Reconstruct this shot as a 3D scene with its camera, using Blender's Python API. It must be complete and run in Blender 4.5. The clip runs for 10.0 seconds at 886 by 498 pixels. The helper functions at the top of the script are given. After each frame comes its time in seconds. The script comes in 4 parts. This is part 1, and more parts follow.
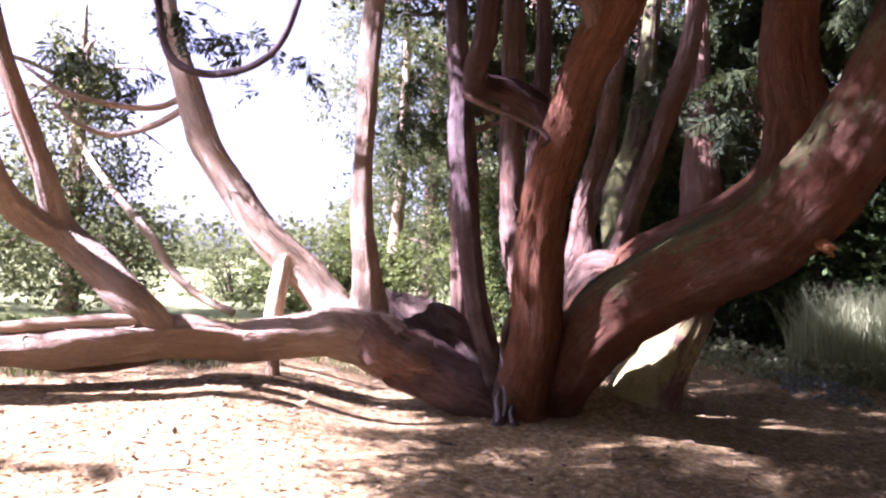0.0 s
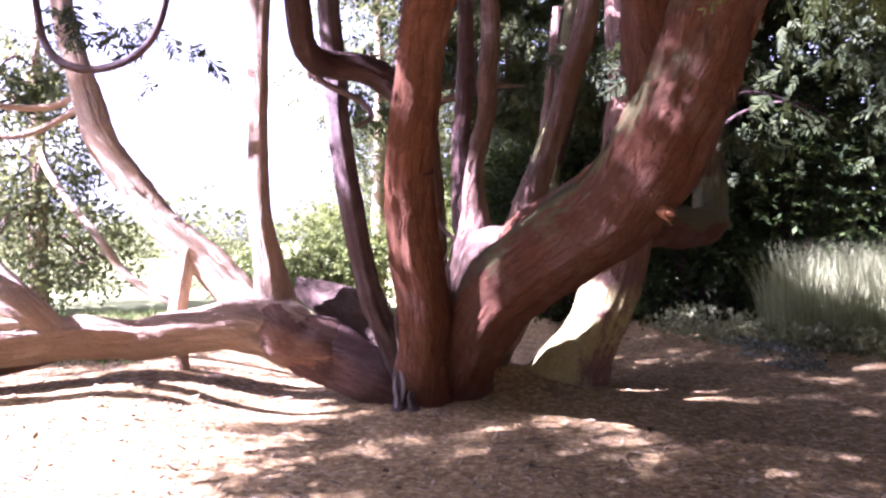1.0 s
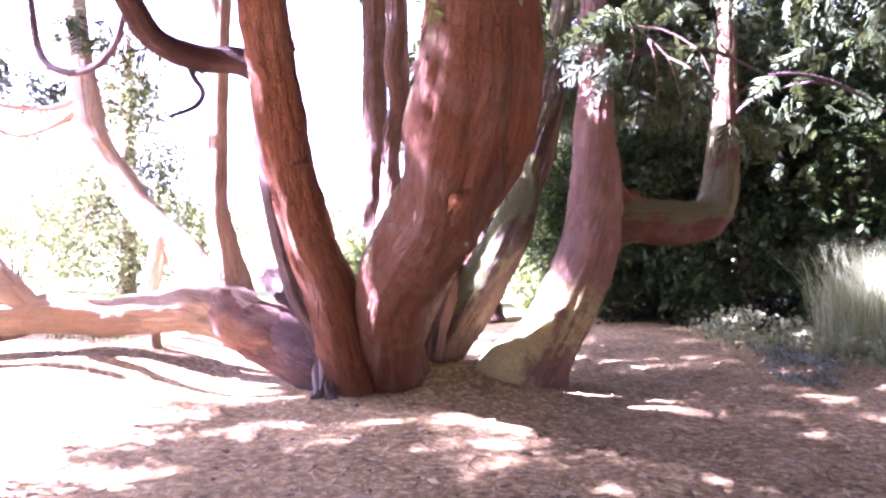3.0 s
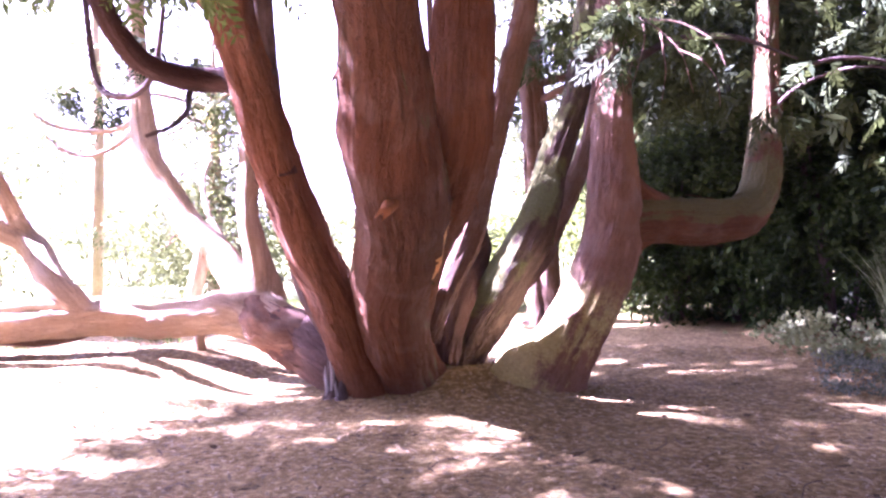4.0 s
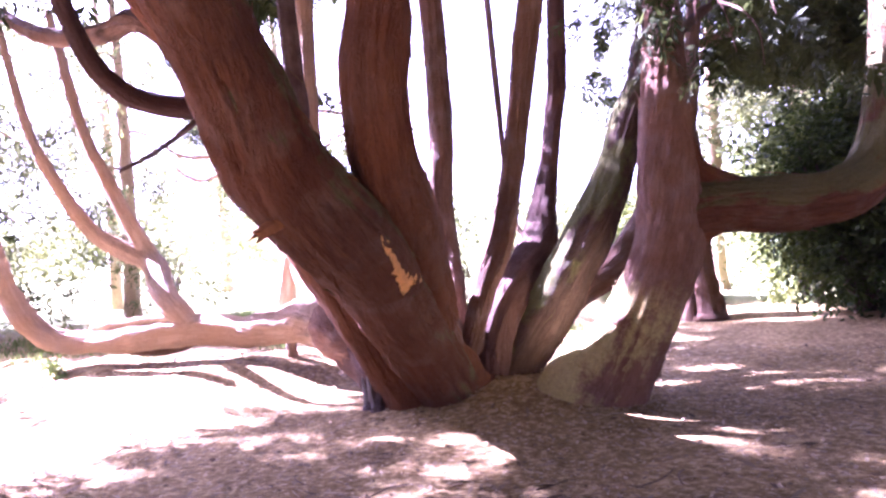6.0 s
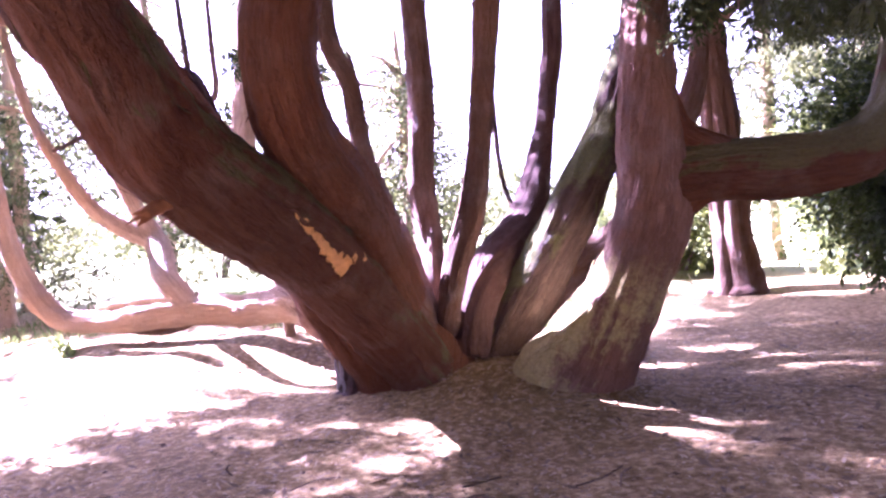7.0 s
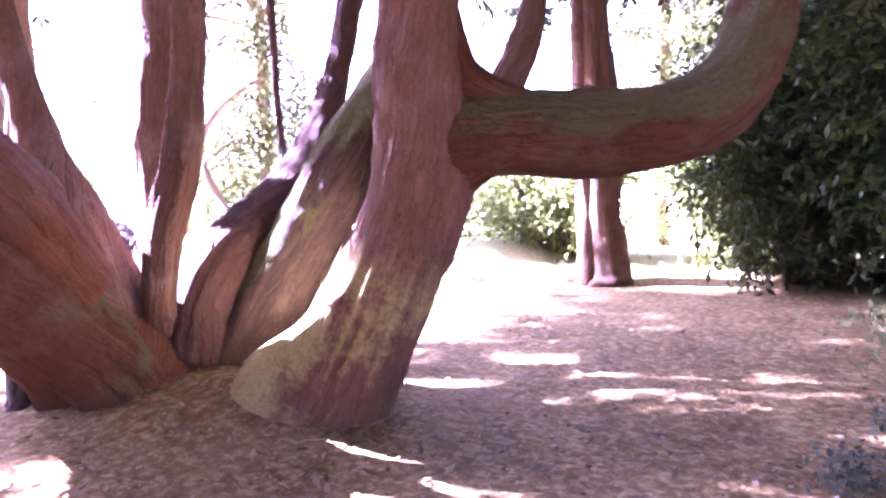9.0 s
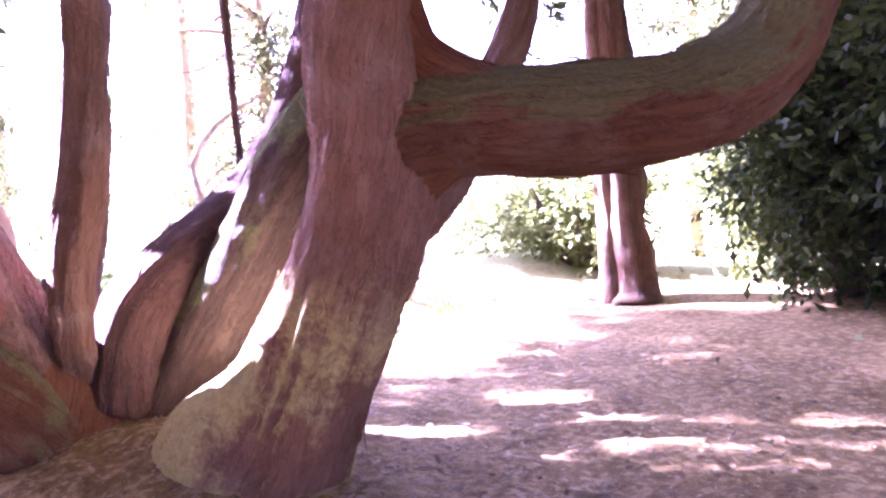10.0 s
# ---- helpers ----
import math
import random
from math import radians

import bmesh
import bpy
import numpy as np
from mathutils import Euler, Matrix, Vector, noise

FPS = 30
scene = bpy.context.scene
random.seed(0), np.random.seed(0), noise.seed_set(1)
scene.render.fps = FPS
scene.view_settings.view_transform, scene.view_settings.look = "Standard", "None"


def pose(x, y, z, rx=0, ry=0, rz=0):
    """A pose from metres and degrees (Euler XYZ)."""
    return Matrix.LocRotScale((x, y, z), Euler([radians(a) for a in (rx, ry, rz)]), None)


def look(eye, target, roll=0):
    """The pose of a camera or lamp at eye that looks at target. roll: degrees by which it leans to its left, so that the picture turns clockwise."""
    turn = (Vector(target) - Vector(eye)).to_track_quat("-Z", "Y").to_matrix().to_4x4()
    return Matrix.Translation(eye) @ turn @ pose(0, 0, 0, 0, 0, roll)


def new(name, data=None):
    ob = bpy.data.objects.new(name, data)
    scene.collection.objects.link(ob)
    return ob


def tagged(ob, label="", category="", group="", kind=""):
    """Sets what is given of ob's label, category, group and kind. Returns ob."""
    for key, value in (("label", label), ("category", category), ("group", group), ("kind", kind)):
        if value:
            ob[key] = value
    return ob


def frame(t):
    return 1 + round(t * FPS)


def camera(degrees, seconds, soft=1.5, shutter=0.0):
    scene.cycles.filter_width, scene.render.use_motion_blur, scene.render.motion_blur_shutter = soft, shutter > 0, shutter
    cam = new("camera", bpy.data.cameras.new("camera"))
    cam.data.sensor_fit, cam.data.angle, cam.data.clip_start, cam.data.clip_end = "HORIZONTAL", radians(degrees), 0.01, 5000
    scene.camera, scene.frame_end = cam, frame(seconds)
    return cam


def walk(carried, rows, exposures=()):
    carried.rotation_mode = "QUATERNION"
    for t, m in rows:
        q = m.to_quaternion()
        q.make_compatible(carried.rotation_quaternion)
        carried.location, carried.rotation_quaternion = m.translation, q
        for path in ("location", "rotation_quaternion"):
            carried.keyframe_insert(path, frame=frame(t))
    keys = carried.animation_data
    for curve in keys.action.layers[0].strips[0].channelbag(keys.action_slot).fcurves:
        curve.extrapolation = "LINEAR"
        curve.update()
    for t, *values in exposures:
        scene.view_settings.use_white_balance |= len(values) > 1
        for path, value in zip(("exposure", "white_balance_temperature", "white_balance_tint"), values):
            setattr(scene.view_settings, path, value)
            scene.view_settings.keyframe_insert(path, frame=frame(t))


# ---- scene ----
cam = camera(62.06, 10.0, soft=2.4)
ROWS = [
    (0, 0.032, 0.068, 1.396, -5.068, 1.252, -2.803),
    (0.5, 0.736, 0.131, 1.493, -4.44, 3.046, -1.22),
    (1, 1.315, 0.189, 1.487, -2.171, -0.763, 0.441),
    (1.5, 1.924, 0.128, 1.499, -2.551, -0.48, -1.643),
    (2, 2.385, 0.195, 1.473, 2.747, -2.044, -0.295),
    (2.5, 2.894, 0.284, 1.446, 5.976, -2.564, 0.639),
    (3, 3.427, 0.423, 1.438, 10.866, -0.995, -0.464),
    (4.5, 4.943, 0.798, 1.456, 26.042, -0.919, 2.258),
    (5, 5.41, 1.088, 1.495, 32.787, -0.846, 3.159),
    (5.5, 5.715, 1.46, 1.524, 36.781, -0.625, 2.733),
    (7, 6.378, 2.791, 1.462, 45.597, -2.543, 5.258),
    (7.5, 6.493, 3.22, 1.442, 48.79, -3.735, 1.857),
    (8, 6.393, 3.883, 1.413, 43.177, -4.898, 0.129),
    (8.5, 6.313, 4.287, 1.398, 40.172, -5.098, 2.584),
    (9, 6.235, 4.809, 1.401, 40.344, -5.751, 1.7),
    (9.5, 6.049, 5.297, 1.383, 40.738, -5.273, 4.154),
    (10, 5.953, 5.671, 1.326, 43.031, -4.343, 3.444),
]
EXPOSURES = [(0, 3.45, 5170, 52), (1.0, 4.25, 5100, 57), (2.0, 5.65, 4960, 61), (3.0, 5.8, 4960, 66), (4.5, 5.45, 5020, 71), (7.0, 5.35, 4970, 76), (8.0, 5.9, 5010, 78), (10.0, 6.1, 4980, 82)]
walk(cam, [(t, pose(x, y, z, 90 + pitch, roll, yaw)) for t, x, y, z, yaw, pitch, roll in ROWS], EXPOSURES)

# ---- light ----
SUN_LEFT, SUN_UP = 107.0, 40.0  # degrees left of +y, and above the horizon
sun_way = Vector((-math.sin(radians(SUN_LEFT)) * math.cos(radians(SUN_UP)), math.cos(radians(SUN_LEFT)) * math.cos(radians(SUN_UP)), math.sin(radians(SUN_UP))))
world = bpy.data.worlds.new("sky")
world.use_nodes = True
scene.world = world
sky = world.node_tree.nodes.new("ShaderNodeTexSky")
sky.sky_type, sky.sun_disc = "NISHITA", False
sky.sun_elevation, sky.sun_rotation = radians(SUN_UP), radians(-SUN_LEFT)
sky.air_density, sky.dust_density = 1.0, 3.0
background = world.node_tree.nodes["Background"]
grey_sky = world.node_tree.nodes.new("ShaderNodeRGBToBW")
haze = world.node_tree.nodes.new("ShaderNodeMix")
haze.data_type = "RGBA"
haze.inputs[0].default_value = 0.85  # thin summer haze whitens the sky
world.node_tree.links.new(sky.outputs[0], grey_sky.inputs[0])
world.node_tree.links.new(sky.outputs[0], haze.inputs[6])
world.node_tree.links.new(grey_sky.outputs[0], haze.inputs[7])
world.node_tree.links.new(haze.outputs[2], background.inputs[0])
background.inputs[1].default_value = 0.055
sun_data = bpy.data.lights.new("sun", "SUN")
sun_data.energy, sun_data.angle, sun_data.color = 5.0, radians(0.6), (1.0, 0.93, 0.82)
sun = new("sun", sun_data)
sun.matrix_world = look((0, 0, 30), Vector((0, 0, 30)) - sun_way)


# ---- materials ----
def material(name, rough=0.8, specular=0.3):
    m = bpy.data.materials.new(name)
    m.use_nodes = True
    b = m.node_tree.nodes["Principled BSDF"]
    b.inputs["Roughness"].default_value = rough
    b.inputs["Specular IOR Level"].default_value = specular
    return m, m.node_tree, b


def node(tree, kind, **values):
    n = tree.nodes.new(kind)
    for key, value in values.items():
        n.inputs[key.replace("_", " ")].default_value = value
    return n


def ramp(tree, source, stops):
    r = tree.nodes.new("ShaderNodeValToRGB")
    while len(r.color_ramp.elements) < len(stops):
        r.color_ramp.elements.new(0.5)
    for e, (at, colour) in zip(r.color_ramp.elements, stops):
        e.position, e.color = at, (*colour, 1)
    tree.links.new(source, r.inputs[0])
    return r.outputs[0]


def mix(tree, factor, a, b, kind="MIX"):
    m = tree.nodes.new("ShaderNodeMix")
    m.data_type, m.blend_type = "RGBA", kind
    for socket, value in ((m.inputs[0], factor), (m.inputs[6], a), (m.inputs[7], b)):
        if isinstance(value, (int, float)):
            socket.default_value = value
        elif isinstance(value, tuple):
            socket.default_value = (*value, 1)
        else:
            tree.links.new(value, socket)
    return m.outputs[2]


def math_node(tree, how, a, b):
    m = tree.nodes.new("ShaderNodeMath")
    m.operation = how
    for socket, value in zip(m.inputs, (a, b)):
        if isinstance(value, (int, float)):
            socket.default_value = value
        else:
            tree.links.new(value, socket)
    return m.outputs[0]


def bump(tree, b, height, strength, distance, normal=None):
    n = node(tree, "ShaderNodeBump", Strength=strength, Distance=distance)
    tree.links.new(height, n.inputs["Height"])
    if normal is not None:
        tree.links.new(normal, n.inputs["Normal"])
    tree.links.new(n.outputs[0], b.inputs["Normal"])
    return n.outputs[0]


def bark(name, deep, mid, light, moss=0.0, moss_colour=(0.15, 0.16, 0.05), grey=0.25, ridge=0.02, foot=0.0):
    """Shredding bark: long flakes with ragged edges along the limb (uv: round, along), fibres, blotches, moss on what faces up."""
    m, tree, b = material(name, 0.85, 0.2)
    uv = tree.nodes.new("ShaderNodeUVMap")
    place = tree.nodes.new("ShaderNodeTexCoord")

    def along(sx, sy):
        s = tree.nodes.new("ShaderNodeMapping")
        s.inputs["Scale"].default_value = (sx, sy, 1)
        tree.links.new(uv.outputs[0], s.inputs[0])
        return s.outputs[0]

    def noise_on(vector, scale, detail, rough=0.6, warp=0.0):
        n = node(tree, "ShaderNodeTexNoise", Scale=scale, Detail=detail, Roughness=rough, Distortion=warp)
        tree.links.new(vector, n.inputs[0])
        return n.outputs[0]

    spot = place.outputs["Object"]
    fibre = noise_on(along(34, 3.0), 1.0, 7.0, 0.7, 0.35)
    strand = noise_on(along(85, 17), 1.0, 4.0)
    blotch = noise_on(spot, 3.2, 5.0)
    speck = noise_on(spot, 38.0, 3.0)
    tone = noise_on(spot, 0.9, 3.0)
    # flakes, their outlines shifted by the fibres
    shift = tree.nodes.new("ShaderNodeVectorMath")
    shift.operation = "MULTIPLY_ADD"
    tree.links.new(speck.node.outputs[1], shift.inputs[0])
    shift.inputs[1].default_value = (1.1, 1.1, 0)
    tree.links.new(along(20, 4.2), shift.inputs[2])
    flake = node(tree, "ShaderNodeTexVoronoi", Scale=1.0)
    flake.feature = "F1"
    tree.links.new(shift.outputs[0], flake.inputs[0])
    edge = node(tree, "ShaderNodeTexVoronoi", Scale=1.0)
    edge.feature = "DISTANCE_TO_EDGE"
    tree.links.new(shift.outputs[0], edge.inputs[0])
    one = tree.nodes.new("ShaderNodeSeparateXYZ")
    tree.links.new(flake.outputs["Color"], one.inputs[0])
    base = ramp(tree, fibre, [(0.15, deep), (0.48, mid), (0.9, light)])
    base = mix(tree, 0.4, base, ramp(tree, one.outputs[0], [(0.0, tuple(0.75 * c for c in mid)), (0.55, mid), (1.0, light)]))
    base = mix(tree, 0.22, base, ramp(tree, strand, [(0.3, deep), (0.7, light)]))
    base = mix(tree, ramp(tree, edge.outputs["Distance"], [(0.0, (0.4, 0.4, 0.4)), (0.07, (0, 0, 0))]), base, deep)
    base = mix(tree, ramp(tree, tone, [(0.42, (0, 0, 0)), (0.62, (0.45, 0.45, 0.45))]), base, tuple(c * k for c, k in zip(mid, (1.15, 0.95, 0.75))))
    weather = ramp(tree, blotch, [(0.5, (0, 0, 0)), (0.68, (1, 1, 1))])
    base = mix(tree, math_node(tree, "MULTIPLY", weather, grey), base, (0.30, 0.245, 0.205))
    if moss > 0:
        geometry = tree.nodes.new("ShaderNodeNewGeometry")
        split = tree.nodes.new("ShaderNodeSeparateXYZ")
        tree.links.new(geometry.outputs["Normal"], split.inputs[0])
        up = math_node(tree, "MULTIPLY_ADD", split.outputs[2], 0.75)
        up.node.inputs[2].default_value = -0.18 + 0.35 * moss
        if foot > 0:
            up = math_node(tree, "MULTIPLY_ADD", split.outputs[0], -0.35)
            up.node.inputs[2].default_value = 0.52
        cover = math_node(tree, "ADD", up, math_node(tree, "MULTIPLY", math_node(tree, "SUBTRACT", blotch, 0.5), 1.6))
        cover = ramp(tree, math_node(tree, "ADD", cover, math_node(tree, "MULTIPLY", speck, 0.25)), [(0.32, (0, 0, 0)), (0.56, (1, 1, 1))])
        if foot > 0:
            high = tree.nodes.new("ShaderNodeSeparateXYZ")
            tree.links.new(spot, high.inputs[0])
            low = math_node(tree, "ADD", high.outputs[2], math_node(tree, "MULTIPLY", math_node(tree, "SUBTRACT", blotch, 0.5), 1.3))
            cover = math_node(tree, "MULTIPLY", cover, ramp(tree, math_node(tree, "DIVIDE", low, foot), [(0.75, (1, 1, 1)), (1.0, (0, 0, 0))]))
        green = mix(tree, speck, tuple(0.45 * c for c in moss_colour), tuple(1.35 * c for c in moss_colour))
        base = mix(tree, math_node(tree, "MULTIPLY", cover, min(0.8, 0.45 + 0.4 * moss)), base, green)
    tree.links.new(base, b.inputs["Base Color"])
    first = bump(tree, b, fibre, 0.9, ridge * 1.4)
    second = bump(tree, b, ramp(tree, edge.outputs["Distance"], [(0.0, (0, 0, 0)), (0.16, (1, 1, 1))]), 0.8, ridge * 0.45, first)
    bump(tree, b, math_node(tree, "ADD", strand, speck), 0.7, ridge * 0.6, second)
    return m


RED = bark("red_bark", (0.045, 0.017, 0.009), (0.135, 0.056, 0.026), (0.24, 0.115, 0.06), grey=0.1)
RED_MOSS = bark("red_bark_mossy", (0.036, 0.015, 0.009), (0.095, 0.042, 0.022), (0.165, 0.082, 0.046), moss=1.05, moss_colour=(0.11, 0.115, 0.042), grey=0.15)
GREY_RED = bark("greyed_red_bark", (0.05, 0.029, 0.02), (0.14, 0.085, 0.058), (0.26, 0.17, 0.12), grey=0.3)
MOSSY = bark("moss_covered_bark", (0.026, 0.017, 0.013), (0.07, 0.046, 0.035), (0.17, 0.118, 0.085), moss=1.0, grey=0.12)
YELLOW_FOOT = bark("lichened_bark", (0.075, 0.042, 0.03), (0.2, 0.115, 0.08), (0.35, 0.22, 0.15), moss=1.3, moss_colour=(0.5, 0.45, 0.17), grey=0.3, foot=1.1)
BROWN = bark("red_brown_bark", (0.06, 0.033, 0.024), (0.19, 0.105, 0.066), (0.36, 0.21, 0.135), grey=0.3, ridge=0.04)
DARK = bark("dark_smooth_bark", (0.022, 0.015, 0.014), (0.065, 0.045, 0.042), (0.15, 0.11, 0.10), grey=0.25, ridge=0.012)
# Red bark darkened to hold the shade that the hooked branch lies in.
DARK_RED = bark("red_bark_darkened_for_shade", (0.02, 0.011, 0.01), (0.05, 0.027, 0.023), (0.11, 0.063, 0.052), grey=0.08)
# Bark with shade in its colour, for the low foot and bent limb.
SHADE_BARK = bark("bark_darkened_for_shade", (0.03, 0.017, 0.014), (0.085, 0.047, 0.037), (0.17, 0.1, 0.078), grey=0.2)
# Bark lightened so that its colour carries the direct sun on these limbs.
SUNLIT_BARK = bark("bark_lightened_for_sun", (0.16, 0.10, 0.06), (0.40, 0.30, 0.20), (0.60, 0.49, 0.36), grey=0.3, ridge=0.045)
# Paler still: sunlight and glare put into the colour.
SUNLIT_PALE_BARK = bark("pale_bark_lightened_for_sun", (0.2, 0.13, 0.07), (0.48, 0.37, 0.24), (0.70, 0.58, 0.42), grey=0.3)
SILVER = bark("silver_grey_bark", (0.10, 0.09, 0.09), (0.32, 0.30, 0.30), (0.6, 0.58, 0.58), grey=0.3, ridge=0.015)
SILVER.node_tree.nodes["Principled BSDF"].inputs["Roughness"].default_value = 0.45
DEAD = bark("dead_wood", (0.02, 0.012, 0.01), (0.08, 0.05, 0.036), (0.24, 0.17, 0.12), grey=0.3, ridge=0.05)


def leaf_material(name, dark, light, glow, sheer=0.38):
    """Leaves that let some light through; each leaf has its own shade."""
    m, tree, b = material(name, 0.65, 0.15)
    geometry = tree.nodes.new("ShaderNodeNewGeometry")
    colour = ramp(tree, geometry.outputs["Random Per Island"], [(0.0, dark), (1.0, light)])
    tree.links.new(colour, b.inputs["Base Color"])
    through_leaf = tree.nodes.new("ShaderNodeBsdfTranslucent")
    tree.links.new(mix(tree, 0.6, colour, glow), through_leaf.inputs[0])
    blend = tree.nodes.new("ShaderNodeMixShader")
    blend.inputs[0].default_value = sheer
    out = tree.nodes["Material Output"]
    tree.links.new(b.outputs[0], blend.inputs[1])
    tree.links.new(through_leaf.outputs[0], blend.inputs[2])
    tree.links.new(blend.outputs[0], out.inputs[0])
    return m


CEDAR_LEAF = leaf_material("cedar_leaf", (0.018, 0.028, 0.011), (0.055, 0.07, 0.024), (0.08, 0.10, 0.025), 0.25)
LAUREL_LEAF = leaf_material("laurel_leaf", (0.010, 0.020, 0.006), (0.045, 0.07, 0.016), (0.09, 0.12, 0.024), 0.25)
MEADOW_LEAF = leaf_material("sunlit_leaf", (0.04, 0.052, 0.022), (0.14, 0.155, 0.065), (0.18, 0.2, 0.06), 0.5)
REED_LEAF = leaf_material("reed_leaf", (0.12, 0.14, 0.065), (0.34, 0.36, 0.19), (0.28, 0.31, 0.12), 0.4)
BRUSH_LEAF = leaf_material("dusty_leaf", (0.07, 0.085, 0.06), (0.27, 0.28, 0.23), (0.15, 0.18, 0.1), 0.3)
LIME_LEAF = leaf_material("yellow_green_leaf", (0.05, 0.07, 0.018), (0.15, 0.18, 0.05), (0.2, 0.24, 0.05))
GRASS_LEAF = leaf_material("grass_leaf", (0.05, 0.085, 0.02), (0.13, 0.18, 0.05), (0.15, 0.2, 0.04))


def soil():
    m, tree, b = material("needle_litter_soil", 0.95, 0.15)
    place = tree.nodes.new("ShaderNodeTexCoord")
    def noise_at(scale, detail=5.0):
        n = node(tree, "ShaderNodeTexNoise", Scale=scale, Detail=detail, Roughness=0.62)
        tree.links.new(place.outputs["Object"], n.inputs[0])
        return n.outputs[0]
    broad, mid, small, grain = noise_at(0.35), noise_at(2.4), noise_at(17.0), noise_at(85.0, 3.0)
    base = ramp(tree, mid, [(0.3, (0.122, 0.078, 0.03)), (0.52, (0.232, 0.158, 0.064)), (0.72, (0.38, 0.278, 0.134))])
    base = mix(tree, 0.55, base, ramp(tree, small, [(0.32, (0.05, 0.031, 0.016)), (0.5, (0.222, 0.151, 0.061)), (0.66, (0.55, 0.43, 0.22))]))
    base = mix(tree, ramp(tree, grain, [(0.6, (0, 0, 0)), (0.7, (0.6, 0.6, 0.6))]), base, (0.567, 0.407, 0.227))
    # grass beyond the bare floor under the crown
    split = tree.nodes.new("ShaderNodeSeparateXYZ")
    tree.links.new(place.outputs["Object"], split.inputs[0])
    away = math_node(tree, "ADD", math_node(tree, "MULTIPLY", split.outputs[0], -0.55), math_node(tree, "MULTIPLY", split.outputs[1], 0.8))
    away = math_node(tree, "ADD", away, math_node(tree, "MULTIPLY", math_node(tree, "SUBTRACT", broad, 0.5), 5.0))
    away = math_node(tree, "ADD", away, math_node(tree, "MULTIPLY", math_node(tree, "SUBTRACT", mid, 0.5), 3.0))
    grassy = ramp(tree, math_node(tree, "DIVIDE", away, 24.0), [(0.4, (0, 0, 0)), (0.52, (1, 1, 1))])
    turf = mix(tree, small, (0.09, 0.12, 0.035), (0.27, 0.28, 0.12))
    tree.links.new(mix(tree, grassy, base, turf), b.inputs["Base Color"])
    first = bump(tree, b, small, 0.8, 0.03)
    bump(tree, b, grain, 0.6, 0.008, first)
    return m


SOIL = soil()


def plain(name, colour, rough=0.9):
    m, tree, b = material(name, rough, 0.2)
    place = tree.nodes.new("ShaderNodeTexCoord")
    n = node(tree, "ShaderNodeTexNoise", Scale=22.0, Detail=4.0)
    tree.links.new(place.outputs["Object"], n.inputs[0])
    tree.links.new(mix(tree, n.outputs[0], tuple(0.6 * c for c in colour), tuple(min(1, 1.35 * c) for c in colour)), b.inputs["Base Color"])
    bump(tree, b, n.outputs[0], 0.5, 0.01)
    return m


TORN = plain("torn_inner_bark", (0.22, 0.10, 0.04), 0.8)
WOUND = plain("fresh_wound_wood", (0.62, 0.33, 0.09), 0.7)
LITTER = leaf_material("dry_needles", (0.055, 0.036, 0.021), (0.46, 0.36, 0.22), (0.3, 0.21, 0.1), 0.2)


# ---- builders ----
def link_mesh(name, verts, faces, mat, parent=None, label="", smooth=True, uvs=None):
    me = bpy.data.meshes.new(name)
    me.from_pydata(verts, [], faces)
    if smooth:
        me.polygons.foreach_set("use_smooth", [True] * len(me.polygons))
    if uvs is not None:
        layer = me.uv_layers.new(name="UVMap")
        layer.data.foreach_set("uv", np.asarray(uvs, float)[[l.vertex_index for l in me.loops]].ravel())
    me.materials.append(mat)
    me.update()
    ob = new(name, me)
    if parent is not None:
        ob.parent = parent
    if label:
        tagged(ob, label)
    return ob


def curve_through(points, step):
    """A smooth line through control points (x, y, z, r), with even steps."""
    p = np.array(points, float)
    q = np.vstack([2 * p[0] - p[1], p, 2 * p[-1] - p[-2]])
    out = []
    for i in range(1, len(q) - 2):
        a, b, c, d = q[i - 1:i + 3]
        n = max(2, int(np.linalg.norm(c[:3] - b[:3]) / step))
        for u in np.arange(n) / n:
            out.append(0.5 * (2 * b + (c - a) * u + (2 * a - 5 * b + 4 * c - d) * u * u + (3 * b - a - 3 * c + d) * u ** 3))
    out.append(p[-1])
    out = np.array(out)
    out[:, 3] = np.maximum(out[:, 3], 0.004)
    return out


